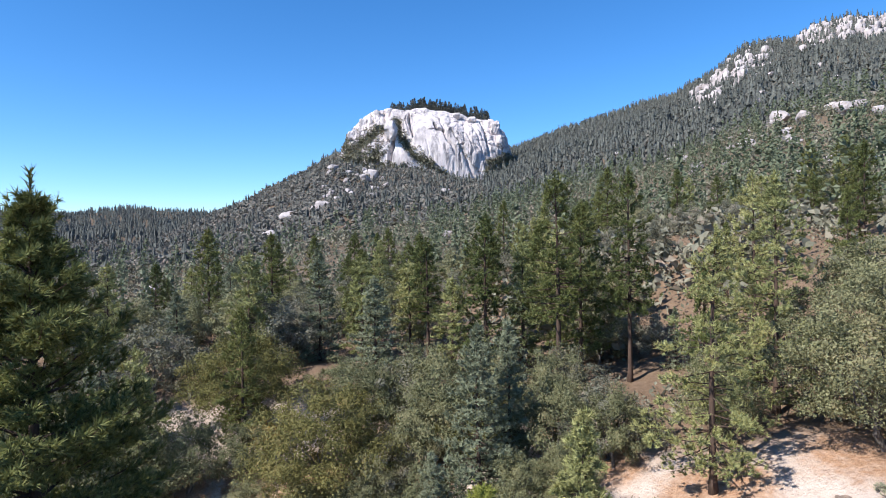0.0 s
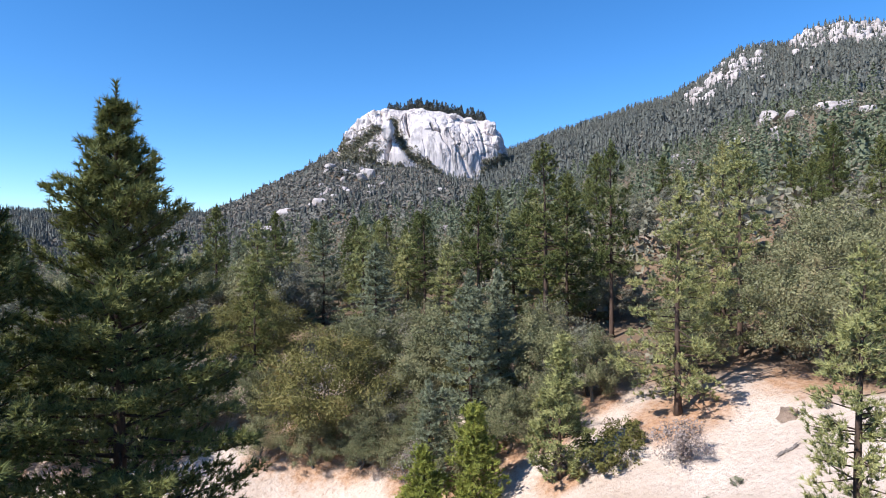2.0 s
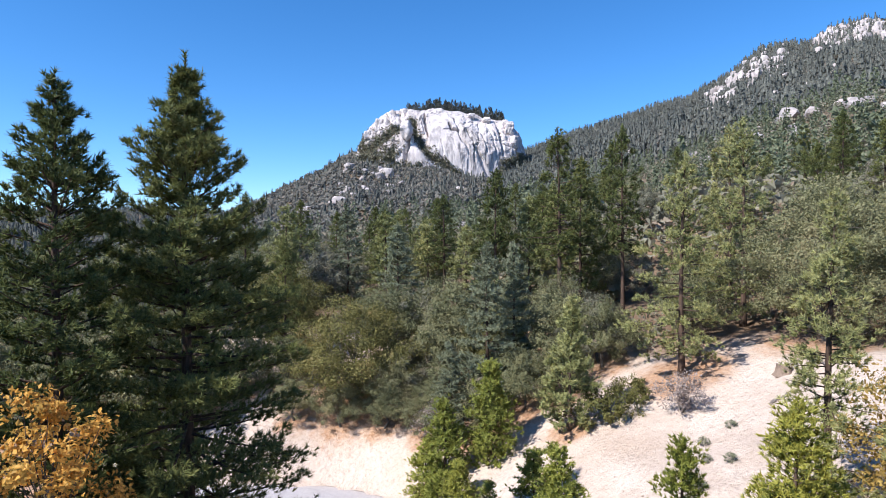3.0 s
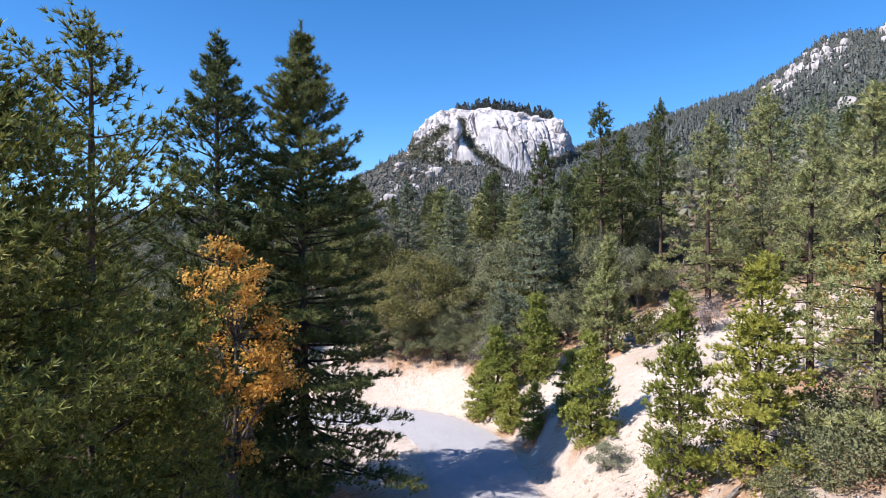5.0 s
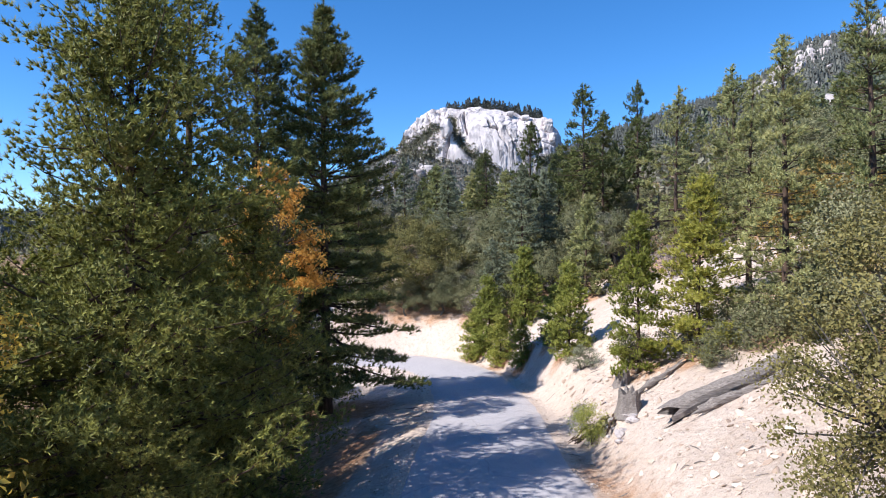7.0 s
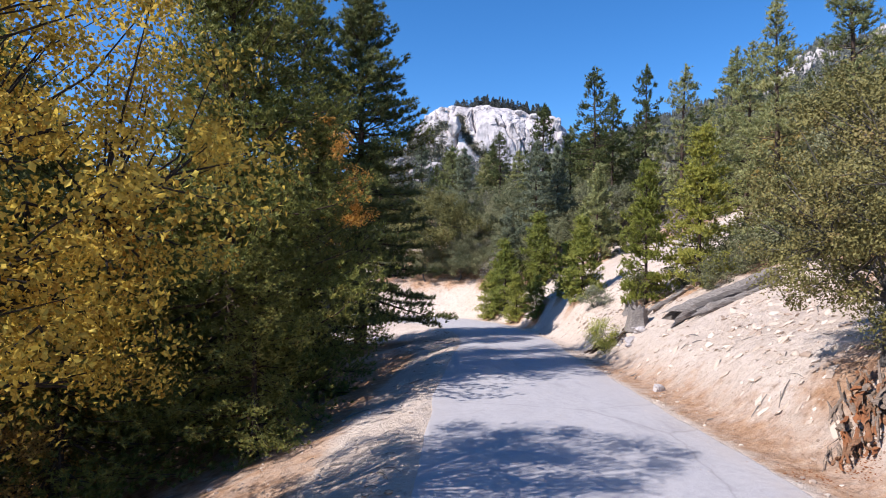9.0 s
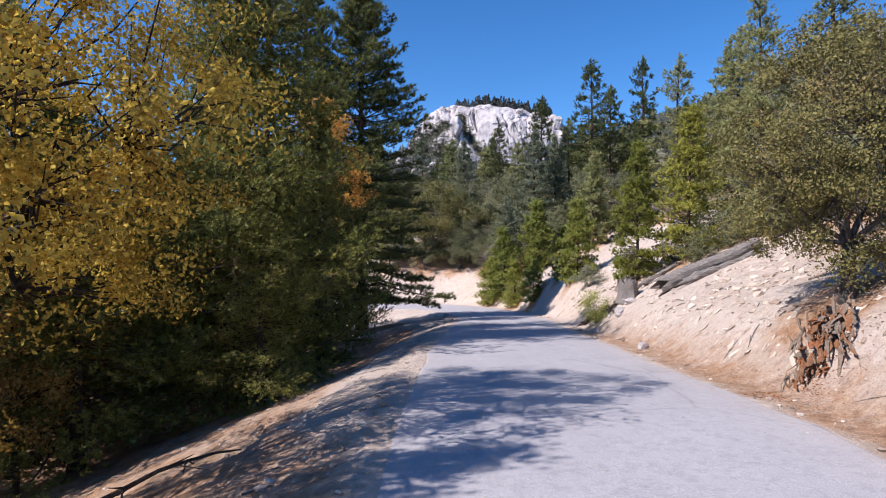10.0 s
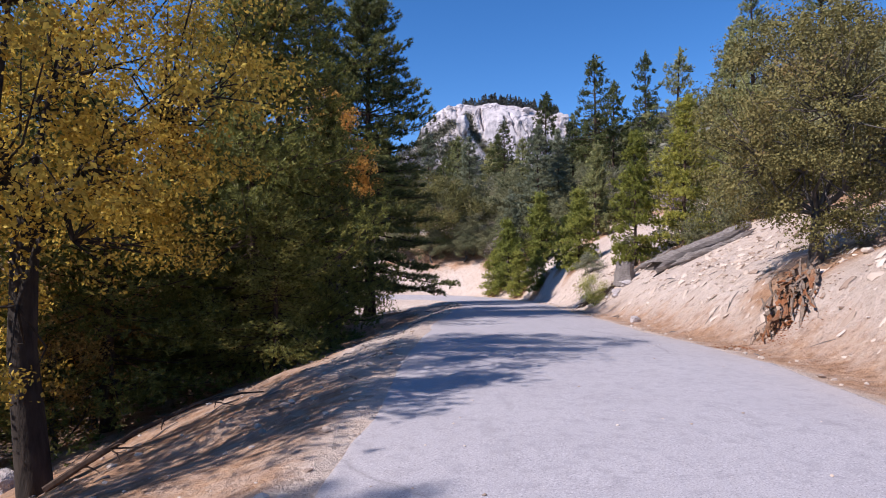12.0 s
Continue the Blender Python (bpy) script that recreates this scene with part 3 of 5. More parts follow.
def road_surface():
    ss = np.arange(-34, 112, 0.4)
    us = np.array([-1.0, -1.0, -0.93, -0.75, -0.5, -0.25, 0, 0.25, 0.5, 0.75, 0.93, 1.0, 1.0])
    cx, cy = np.interp(ss, ARC, LINE[:, 0]), np.interp(ss, ARC, LINE[:, 1])
    tx, ty = np.interp(ss, ARC, TAN[:, 0]), np.interp(ss, ARC, TAN[:, 1])
    zr, hw = np.interp(ss, RY, RZ), halfwidth(ss)
    wob = np.stack([0.10 * fractal(ss * 0.5, ss * 0 + 3, 4, 11), 0.12 * fractal(ss * 0.5, ss * 0 + 9, 4, 12)], 1)
    V, dust = [], []
    for k, u in enumerate(us):
        off = u * (hw + (wob[:, 0] if u < 0 else wob[:, 1]))
        z = zr + 0.045 - 0.05 * abs(u) ** 2
        if k in (0, len(us) - 1):
            z = z - 0.14
        V.append(np.stack([cx + ty * off, cy - tx * off, z], 1))
        dust.append(np.full(len(ss), [0.8, 0.5, 0.12, 0.02, 0, 0, 0, 0, 0, 0.1, 0.4, 0.9, 1.0][k]))
    n, m = len(ss), len(us)
    i, j = np.meshgrid(np.arange(m - 1), np.arange(n - 1), indexing="ij")
    k = (i * n + j).ravel()
    me = mesh_from("road", np.concatenate(V), np.stack([k, k + 1, k + n + 1, k + n], 1), ASPHALT, False, {"dust": np.concatenate(dust)})
    tagged(new("road", me), "narrow weathered grey asphalt road with dusty edges", "road", kind="structure")


# ---- the granite dome ----
DOME_AZ, DOME_R = radians(11.6), 618
DOME = Vector((VX + DOME_R * math.sin(DOME_AZ), VY + DOME_R * math.cos(DOME_AZ), 76))
ACROSS = Vector((math.cos(DOME_AZ), -math.sin(DOME_AZ), 0))
TOWARD = Vector((-math.sin(DOME_AZ), -math.cos(DOME_AZ), 0))


def groove(u, v, path, width, depth):
    """A crack or gully along a line on the face (u across, v up, metres)."""
    best = np.full(u.shape, 1e9)
    for (ax, ay), (bx, by) in zip(path, path[1:]):
        ux, uy = bx - ax, by - ay
        t = np.clip(((u - ax) * ux + (v - ay) * uy) / (ux * ux + uy * uy), 0, 1)
        best = np.minimum(best, np.hypot(u - ax - t * ux, v - ay - t * uy))
    return depth * np.exp(-(best / width) ** 2)


# cracks and gullies of the face: path, width, depth
GULLIES = [([(-25, 54), (-23, 38), (-13, 22), (1, 13), (9, 5)], 3.6, 6), ([(-40, 46), (-56, 34), (-80, 16)], 4.5, 5), ([(14, 55), (18, 40), (27, 20)], 0.9, 2.6), ([(-29, 34), (-33, 14)], 1.2, 8),
           ([(32, 26), (42, 12), (51, 0)], 1.2, 4), ([(-15, 62), (-14, 48), (-11, 37)], 1.0, 6), ([(9, 50), (11, 45), (17, 42)], 1.1, 5), ([(36, 52), (40, 36), (43, 22)], 0.8, 2.2),
           ([(44, 52), (50, 34), (53, 18)], 0.8, 2.4), ([(54, 56), (57, 38), (60, 20)], 1.2, 4), ([(-52, 64), (-47, 52)], 1.0, 3), ([(-66, 50), (-60, 40)], 1.0, 3), ([(-40, 66), (-38, 52)], 0.9, 3),
           ([(24, 44), (30, 30), (33, 16)], 0.6, 2), ([(-34, 14), (-18, 4)], 1.4, 4)]
BRUSHY = [([(-88, 14), (-66, 20), (-46, 20)], 7.0, 0), ([(-66, 6), (-40, 2), (-16, 0)], 6.0, 0), ([(56, 2), (72, 10), (90, 20)], 5.0, 0), ([(-84, 10), (-55, 6), (-34, 8), (-8, 3), (18, 1)], 4.5, 0), ([(-42, 44), (-56, 33), (-80, 18)], 7.5, 0), ([(-38, 26), (-52, 12)], 6.0, 0), ([(-76, 26), (-58, 12)], 5.0, 0), ([(-70, 44), (-78, 30)], 3.0, 0),
          ([(60, 14), (84, 22)], 4.0, 0), ([(-30, 53), (-26, 48)], 1.8, 0)]


def dome():
    """A broad rock dome: a rounded face rising to a flat, wooded top."""
    nu, nv = 500, 180
    U, S = np.meshgrid(np.linspace(-91, 91, nu), np.linspace(0, 1, nv))
    T = np.clip(S / 0.82, 0, 1) * np.pi / 2
    top = 76 * np.interp(U, [-91, -86, -78, -66, -53, -36, -20, 0, 20, 38, 55, 68, 78, 84, 91], [0.1, 0.38, 0.56, 0.77, 0.91, 0.98, 0.95, 0.95, 0.925, 0.86, 0.83, 0.79, 0.66, 0.42, 0.1])
    plan = 72 * np.maximum(0.0, 1 - (abs(U) / 95) ** 2.4) ** 0.5
    v = top * np.sin(T) ** 0.85
    back = np.clip((S - 0.82) / 0.18, 0, 1)
    w = plan * np.cos(T) ** 0.9 - 55 * back
    v = v - 6 * back * back
    u = U.copy()
    face = smooth(0.01, 0.08, S) * (1 - 0.6 * smooth(0.75, 0.9, S))
    rs = np.random.RandomState(31)
    wu, wv = u + 1.6 * fractal(u / 9, v / 9, 3, 41), v + 1.6 * fractal(u / 9 + 40, v / 9, 3, 42)
    dep = sum(groove(wu, wv, *q) for q in GULLIES)
    for k in range(26):
        a, t, q = rs.uniform(-80, 80), rs.uniform(20, 72), rs.uniform(5, 22)
        lean = rs.uniform(-0.2, 0.4) + 0.004 * a
        dep = dep + groove(wu, wv, [(a, t), (a + lean * q, t - q)], rs.uniform(0.4, 0.8), rs.uniform(0.8, 2.6)) * (1 - 0.8 * ((u > -12) & (u < 20) & (v < 44)))
    for k in range(14):
        a, t, q = rs.uniform(-85, -20) if k % 2 else rs.uniform(20, 75), rs.uniform(25, 70), rs.uniform(5, 14)
        dep = dep + groove(wu, wv, [(a, t), (a + q, t + rs.uniform(-5, 4))], rs.uniform(0.4, 0.8), rs.uniform(1.0, 2.4))
    slab = smooth(-14, -6, u) * (1 - smooth(17, 24, u)) * (1 - smooth(56, 62, v))
    slab = np.maximum(slab, 0.9 * smooth(-32, -28, u) * (1 - smooth(-14, -8, u)) * (1 - smooth(28, 34, v)))
    slab = np.maximum(slab, 0.6 * smooth(20, 24, u) * (1 - smooth(36, 42, u)) * (1 - smooth(44, 50, v)))
    right = smooth(34, 44, u)
    flute = 0.9 * abs(lattice(u / 6.0 + v * 0.06, v / 40, 21)) + 0.5 * abs(lattice(u / 2.2, v / 22, 22))
    broken = np.round(fractal(wu / 9 + 5, wv / 11, 3, 26) * 4) / 4 * 3.0 + np.round(fractal(wu / 3.5, wv / 4.5, 2, 27) * 3) / 3 * 1.2
    block = 3.0 * fractal(u / 34, v / 28, 3, 23) + 1.4 * fractal(u / 7, v / 8, 3, 24)
    push = block * (1 - 0.7 * slab) + broken * (1 - slab) * (1 - 0.5 * right) - dep - flute * (0.15 + 0.85 * right)
    lip = v - 42.5 - 1.2 * np.sin((u + 2) * 0.17)
    push = push + 1.2 * smooth(0, 0.7, lip) * (1 - smooth(2, 13, lip)) * smooth(1, 4, u) * (1 - smooth(15, 17, u))
    push = push * face
    side = u / 95
    u, w, v = u + 0.7 * side * push, w + (1 - 0.4 * abs(side)) * push, v + 0.25 * push * (1 - back) + back * 2.0 * fractal(u / 14, w / 14, 3, 25)
    v = v - 18 * np.clip(1 - S / 0.12, 0, 1)
    v[0] -= 30
    pts = np.array(DOME) + u.ravel()[:, None] * np.array(ACROSS) + w.ravel()[:, None] * np.array(TOWARD) + v.ravel()[:, None] * np.array([0, 0, 1.0])
    i, j = np.meshgrid(np.arange(nv - 1), np.arange(nu - 1), indexing="ij")
    k = (i * nu + j).ravel()
    me = mesh_from("granite_dome", pts, np.stack([k, k + 1, k + nu + 1, k + nu], 1), GRANITE, True)
    ob = tagged(new("granite_dome", me), "huge pale granite dome with dark vertical cracks on the mountainside", "rock dome")
    # blocks that stand apart from the face: across, out, up, half sizes
    for k, (name, label, a, o, h, sx, sy, sz) in enumerate((("pillar", "square pinkish granite block", -30, 67, 42, 6.2, 7, 9.0), ("tower", "rounded tower of stacked granite", 66, 42, 47, 6.0, 7, 9), ("tower", "", 70, 47, 34, 5.5, 7, 9),
                                                            ("tower", "", 62, 36, 53, 4.5, 6, 6), ("rim_block", "broken granite block at the rim", -46, 36, 62, 5, 6, 5), ("rim_block", "", -58, 40, 53, 5, 6, 6), ("rim_block", "", -70, 38, 42, 5, 6, 5.5),
                                                            ("rim_block", "", -36, 34, 65, 4, 5, 4), ("rim_block", "", 44, 37, 56, 5, 6, 4), ("rim_block", "", 30, 36, 60.5, 4.5, 5, 3.5))):
        place = DOME + ACROSS * a + TOWARD * o + Vector((0, 0, h))
        verts, faces = boulder(700 + k, (sx, sy, sz), 3)
        turn = np.array(Matrix.Rotation(-DOME_AZ, 3, "Z"))
        part(name, mesh_from(name, verts @ turn.T + np.array(place), faces, GRANITE), ob, label)
    return ob


def boulder(seed, size, sub=2, planes=11, rough=0.05):
    """An angular block: a ball cut by flat joints, with worn edges."""
    rs = np.random.RandomState(seed)
    bm = bmesh.new()
    bmesh.ops.create_icosphere(bm, subdivisions=sub, radius=1)
    bm.verts.ensure_lookup_table()
    d = np.array([q.co[:] for q in bm.verts])
    t = np.array([[q.index for q in f.verts] for f in bm.faces])
    bm.free()
    n = np.concatenate([unit(rs, planes), [[0, 0, 1.0], [1, 0.1, 0], [-1, 0.1, 0.2], [0.1, -1, 0]]])
    n /= np.linalg.norm(n, axis=1)[:, None]
    far = rs.uniform(0.62, 0.95, len(n))
    dot = d @ n.T
    r = np.min(np.where(dot > 0.2, far / np.maximum(dot, 0.2), 9), axis=1)
    r = np.minimum(r, 1.15) * (1 + rough * rs.normal(size=len(d)))
    return d * r[:, None] * np.array(size), t


def on_dome(u, w):
    return (u / 88) ** 2 + (w / 70) ** 2 < 1.0


# ---- woods on the mountains ----
def icosa():
    bm = bmesh.new()
    bmesh.ops.create_icosphere(bm, subdivisions=1, radius=1)
    bm.verts.ensure_lookup_table()
    v = np.array([q.co[:] for q in bm.verts])
    t = np.array([[q.index for q in f.verts] for f in bm.faces])
    bm.free()
    return v, t


def scatter(name, label, seed, n, az_lo, az_hi, r_lo, r_hi, mat, conifers, size_lo, size_hi, keep, core=True, tufts=3, tuft=0.26):
    """Trees or bushes too many to count: each a ragged body with loose tufts that break its outline, or tufts alone."""
    rs = np.random.RandomState(seed)
    az = np.radians(rs.uniform(az_lo, az_hi, n))
    rr = np.sqrt(rs.uniform(r_lo ** 2, r_hi ** 2, n))
    x, y = VX + rr * np.sin(az), VY + rr * np.cos(az)
    ok = keep(np.degrees(az), rr, x, y, rs)
    x, y = x[ok], y[ok]
    z = land(x, y)
    m = len(x)
    size = rs.uniform(size_lo, size_hi, m) * (1 + 0.35 * lattice(x / 40, y / 40, 33))
    V, T = np.zeros((0, 3)), np.zeros((0, 3), int)
    if core:
        if conifers:
            ang = np.arange(6) * np.pi / 3
            bv, bt = [[0, 0, 1.0]], []
            for lev, (zz, rd) in enumerate(((0.60, 0.075), (0.32, 0.12), (0.04, 0.15))):
                o = len(bv)
                bv += [[rd * math.cos(a + lev), rd * math.sin(a + lev), zz - 0.06 * (q % 2)] for q, a in enumerate(ang)]
                bv.append([0, 0, min(1.0, zz + 0.42)])
                bt += [[o + 6, o + q, o + (q + 1) % 6] for q in range(6)]
            bv, bt = np.array(bv), np.array(bt)
            v = bv[None] * (1 + rs.uniform(-0.5, 0.5, (m, len(bv), 1)) * np.array([1, 1, 0.12])) * size[:, None, None]
        else:
            iv, bt = icosa()
            bv = iv * np.array([0.40, 0.40, 0.34]) + np.array([0, 0, 0.26])
            v = bv[None] * (1 + rs.uniform(-0.35, 0.35, (m, len(bv), 1))) * size[:, None, None]
        rot = rs.uniform(0, 6.3, m)
        c, s = np.cos(rot)[:, None], np.sin(rot)[:, None]
        wide = rs.uniform(0.8, 1.3, m)[:, None]
        vx = (v[..., 0] * c - v[..., 1] * s) * wide + x[:, None]
        vy = (v[..., 0] * s + v[..., 1] * c) * wide + y[:, None]
        V = np.stack([vx, vy, v[..., 2] + z[:, None] - 0.25], -1).reshape(-1, 3)
        T = (bt[None] + (np.arange(m) * len(bv))[:, None, None]).reshape(-1, 3)
    q = tufts
    d = unit(rs, m * q)
    cen = np.repeat(np.stack([x, y, z], 1), q, 0)
    sz = np.repeat(size, q)[:, None]
    inner = np.ones((m * q, 1)) if core else rs.uniform(0.25, 1.0, (m * q, 1)) ** 0.5
    if conifers:
        hh = rs.uniform(0.05, 1.0, m * q)[:, None] ** 1.2
        off = d * np.array([1, 1, 0]) * (0.24 * (1 - hh) + 0.02) * sz * inner
        off[:, 2] = (hh * sz)[:, 0]
    else:
        off = d * np.array([0.52, 0.52, 0.42]) * sz * inner + np.array([0, 0, 0.3]) * sz
    tv, tt = leaves(rs, cen + off, 1.0)
    tv = (tv.reshape(-1, 4, 3) - (cen + off)[:, None]) * (sz * tuft)[:, None] + (cen + off)[:, None]
    T = np.concatenate([T, tt + len(V)])
    V = np.concatenate([V, tv.reshape(-1, 3)])
    tagged(new(name, mesh_from(name, V, T, mat)), label, "woods", kind="stuff")


def off_dome(x, y):
    u = (x - DOME.x) * ACROSS.x + (y - DOME.y) * ACROSS.y
    w = (x - DOME.x) * TOWARD.x + (y - DOME.y) * TOWARD.y
    return ~on_dome(u, w)


def crest_of(table, az):
    return np.interp(az, [q[0] for q in table], [q[2] for q in table])


def crag(az, r, x, y):
    """Bare rock high on the right-hand mountain."""
    sl = (land(x, y) - 15.6) / r + 0.008 * lattice(x / 18, y / 18, 91)
    low = (az > 35.3) & (az < 41.2) & (abs(sl - 0.212 - (az - 35.8) * 0.009) < 0.014)
    return low | (az > 43.2) & (az < 52) & (sl > 0.268 - 0.002 * abs(az - 46.5))


def mountain_woods():
    hill = lambda az, r, x, y, rs: (r < crest_of(HILL, az) + 12) & off_dome(x, y)
    slope = lambda az, r, x, y, rs: (r < crest_of(RIGHT, az) + 10) & off_dome(x, y) & (rs.rand(len(r)) < np.where(crag(az, r, x, y), 0.34, 0.85))
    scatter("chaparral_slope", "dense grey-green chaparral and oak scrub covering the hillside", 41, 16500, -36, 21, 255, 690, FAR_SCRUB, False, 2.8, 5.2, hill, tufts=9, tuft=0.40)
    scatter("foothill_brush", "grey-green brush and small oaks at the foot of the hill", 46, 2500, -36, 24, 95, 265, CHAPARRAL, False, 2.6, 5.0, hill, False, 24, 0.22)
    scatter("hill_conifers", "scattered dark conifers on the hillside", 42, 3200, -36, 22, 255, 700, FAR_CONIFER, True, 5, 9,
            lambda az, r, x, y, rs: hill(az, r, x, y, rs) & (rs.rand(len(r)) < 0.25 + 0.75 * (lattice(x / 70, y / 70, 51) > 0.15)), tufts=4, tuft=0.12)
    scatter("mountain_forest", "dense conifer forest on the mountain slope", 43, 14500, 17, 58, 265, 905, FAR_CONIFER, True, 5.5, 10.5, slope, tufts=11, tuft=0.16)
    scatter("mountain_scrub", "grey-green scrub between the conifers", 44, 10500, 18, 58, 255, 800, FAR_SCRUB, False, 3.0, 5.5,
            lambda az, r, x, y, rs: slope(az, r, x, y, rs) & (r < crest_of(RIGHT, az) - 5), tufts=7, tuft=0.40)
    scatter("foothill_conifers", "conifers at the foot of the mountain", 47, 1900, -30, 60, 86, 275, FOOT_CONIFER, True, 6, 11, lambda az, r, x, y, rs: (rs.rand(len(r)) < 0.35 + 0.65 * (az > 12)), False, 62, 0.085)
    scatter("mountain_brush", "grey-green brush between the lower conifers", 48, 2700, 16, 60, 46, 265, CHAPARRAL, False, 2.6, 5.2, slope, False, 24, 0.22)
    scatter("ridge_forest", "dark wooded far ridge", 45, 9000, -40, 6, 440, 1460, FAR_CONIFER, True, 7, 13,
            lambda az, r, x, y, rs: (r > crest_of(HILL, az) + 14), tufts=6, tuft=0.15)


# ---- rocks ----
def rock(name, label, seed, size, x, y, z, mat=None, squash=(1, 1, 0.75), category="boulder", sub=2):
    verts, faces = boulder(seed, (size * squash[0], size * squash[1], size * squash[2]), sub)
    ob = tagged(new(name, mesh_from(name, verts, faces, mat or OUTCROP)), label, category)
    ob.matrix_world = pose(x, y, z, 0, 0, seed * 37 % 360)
    return ob


def polar(az, r):
    return VX + r * math.sin(radians(az)), VY + r * math.cos(radians(az))


def slope_hit(az, slope):
    """Where a sight line over the valley meets the mountain."""
    r = np.arange(110, 900, 2.0)
    x, y = VX + r * math.sin(radians(az)), VY + r * math.cos(radians(az))
    hit = np.nonzero(land(x, y) > 15.6 + slope * r)[0]
    k = hit[0] if len(hit) else -1
    return float(x[k]), float(y[k]), float(r[k])


def outcrops():
    rs = np.random.RandomState(5)
    # single pale boulders on the brushy hill: bearing, slope, size
    for k, (az, sl, sz) in enumerate([(-1.0, 0.040, 4.5), (2.0, 0.055, 5.5), (1.6, 0.052, 4), (-2.7, 0.0085, 4), (6.4, 0.106, 7), (5.8, 0.102, 5), (3.1, 0.117, 6), (2.7, 0.110, 4),
                                      (-11.0, -0.027, 2.6), (-12.4, -0.07, 2.5), (13.5, 0.080, 4), (6.8, 0.085, 4), (4.5, 0.112, 3.5), (-6, 0.02, 2.5), (14.5, 0.03, 2.5),
                                      (13.6, 0.005, 3), (-7.3, 0.012, 2.5), (4.2, 0.097, 3)]):
        x, y, r = slope_hit(az, sl)
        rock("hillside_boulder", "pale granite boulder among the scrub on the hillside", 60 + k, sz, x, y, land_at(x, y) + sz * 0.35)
    # the broken apron below the dome
    for k in range(40):
        az = rs.uniform(2.2, 8.0)
        sl = 0.088 + 0.004 * rs.uniform(-5, 9) + 0.003 * (az - 5)
        x, y, r = slope_hit(az, sl)
        sz = rs.uniform(1.0, 3.2)
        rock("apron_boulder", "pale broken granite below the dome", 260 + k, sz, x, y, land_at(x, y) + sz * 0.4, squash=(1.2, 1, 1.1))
    for k in range(170):
        az = rs.uniform(35.5, 41.6)
        sl = 0.212 + (az - 35.8) * 0.009 + rs.normal(0, 0.012)
        x, y, r = slope_hit(az, sl)
        sz = 1.3 + 4.2 * rs.rand() ** 1.7
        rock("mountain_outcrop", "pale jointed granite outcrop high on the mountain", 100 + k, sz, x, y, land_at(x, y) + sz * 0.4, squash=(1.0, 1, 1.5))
    for k in range(380):
        az = rs.uniform(43.4, 51)
        sl = 0.297 - 0.002 * abs(az - 46.5) - 0.032 * rs.beta(1.1, 1.5)
        x, y, r = slope_hit(az, sl)
        sz = 1.1 + 3.2 * rs.rand() ** 1.8
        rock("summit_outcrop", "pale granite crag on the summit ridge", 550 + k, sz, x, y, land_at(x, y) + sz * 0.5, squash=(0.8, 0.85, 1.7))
    for k in range(80):
        az, sl = rs.uniform(29, 51), rs.uniform(0.09, 0.27)
        if sl > 0.20 + (az - 34) * 0.006:
            continue
        x, y, r = slope_hit(az, sl)
        sz = rs.uniform(1.2, 3.4)
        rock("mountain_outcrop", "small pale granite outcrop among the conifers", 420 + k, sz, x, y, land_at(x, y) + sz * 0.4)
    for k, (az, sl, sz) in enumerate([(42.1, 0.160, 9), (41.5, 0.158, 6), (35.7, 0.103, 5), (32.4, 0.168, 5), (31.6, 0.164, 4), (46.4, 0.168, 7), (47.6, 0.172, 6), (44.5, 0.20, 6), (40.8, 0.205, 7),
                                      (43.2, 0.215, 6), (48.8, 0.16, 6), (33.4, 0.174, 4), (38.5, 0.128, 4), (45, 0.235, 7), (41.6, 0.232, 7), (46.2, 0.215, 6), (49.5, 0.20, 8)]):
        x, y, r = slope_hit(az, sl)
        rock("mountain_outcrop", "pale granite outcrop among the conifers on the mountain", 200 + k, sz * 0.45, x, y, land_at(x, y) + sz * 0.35)


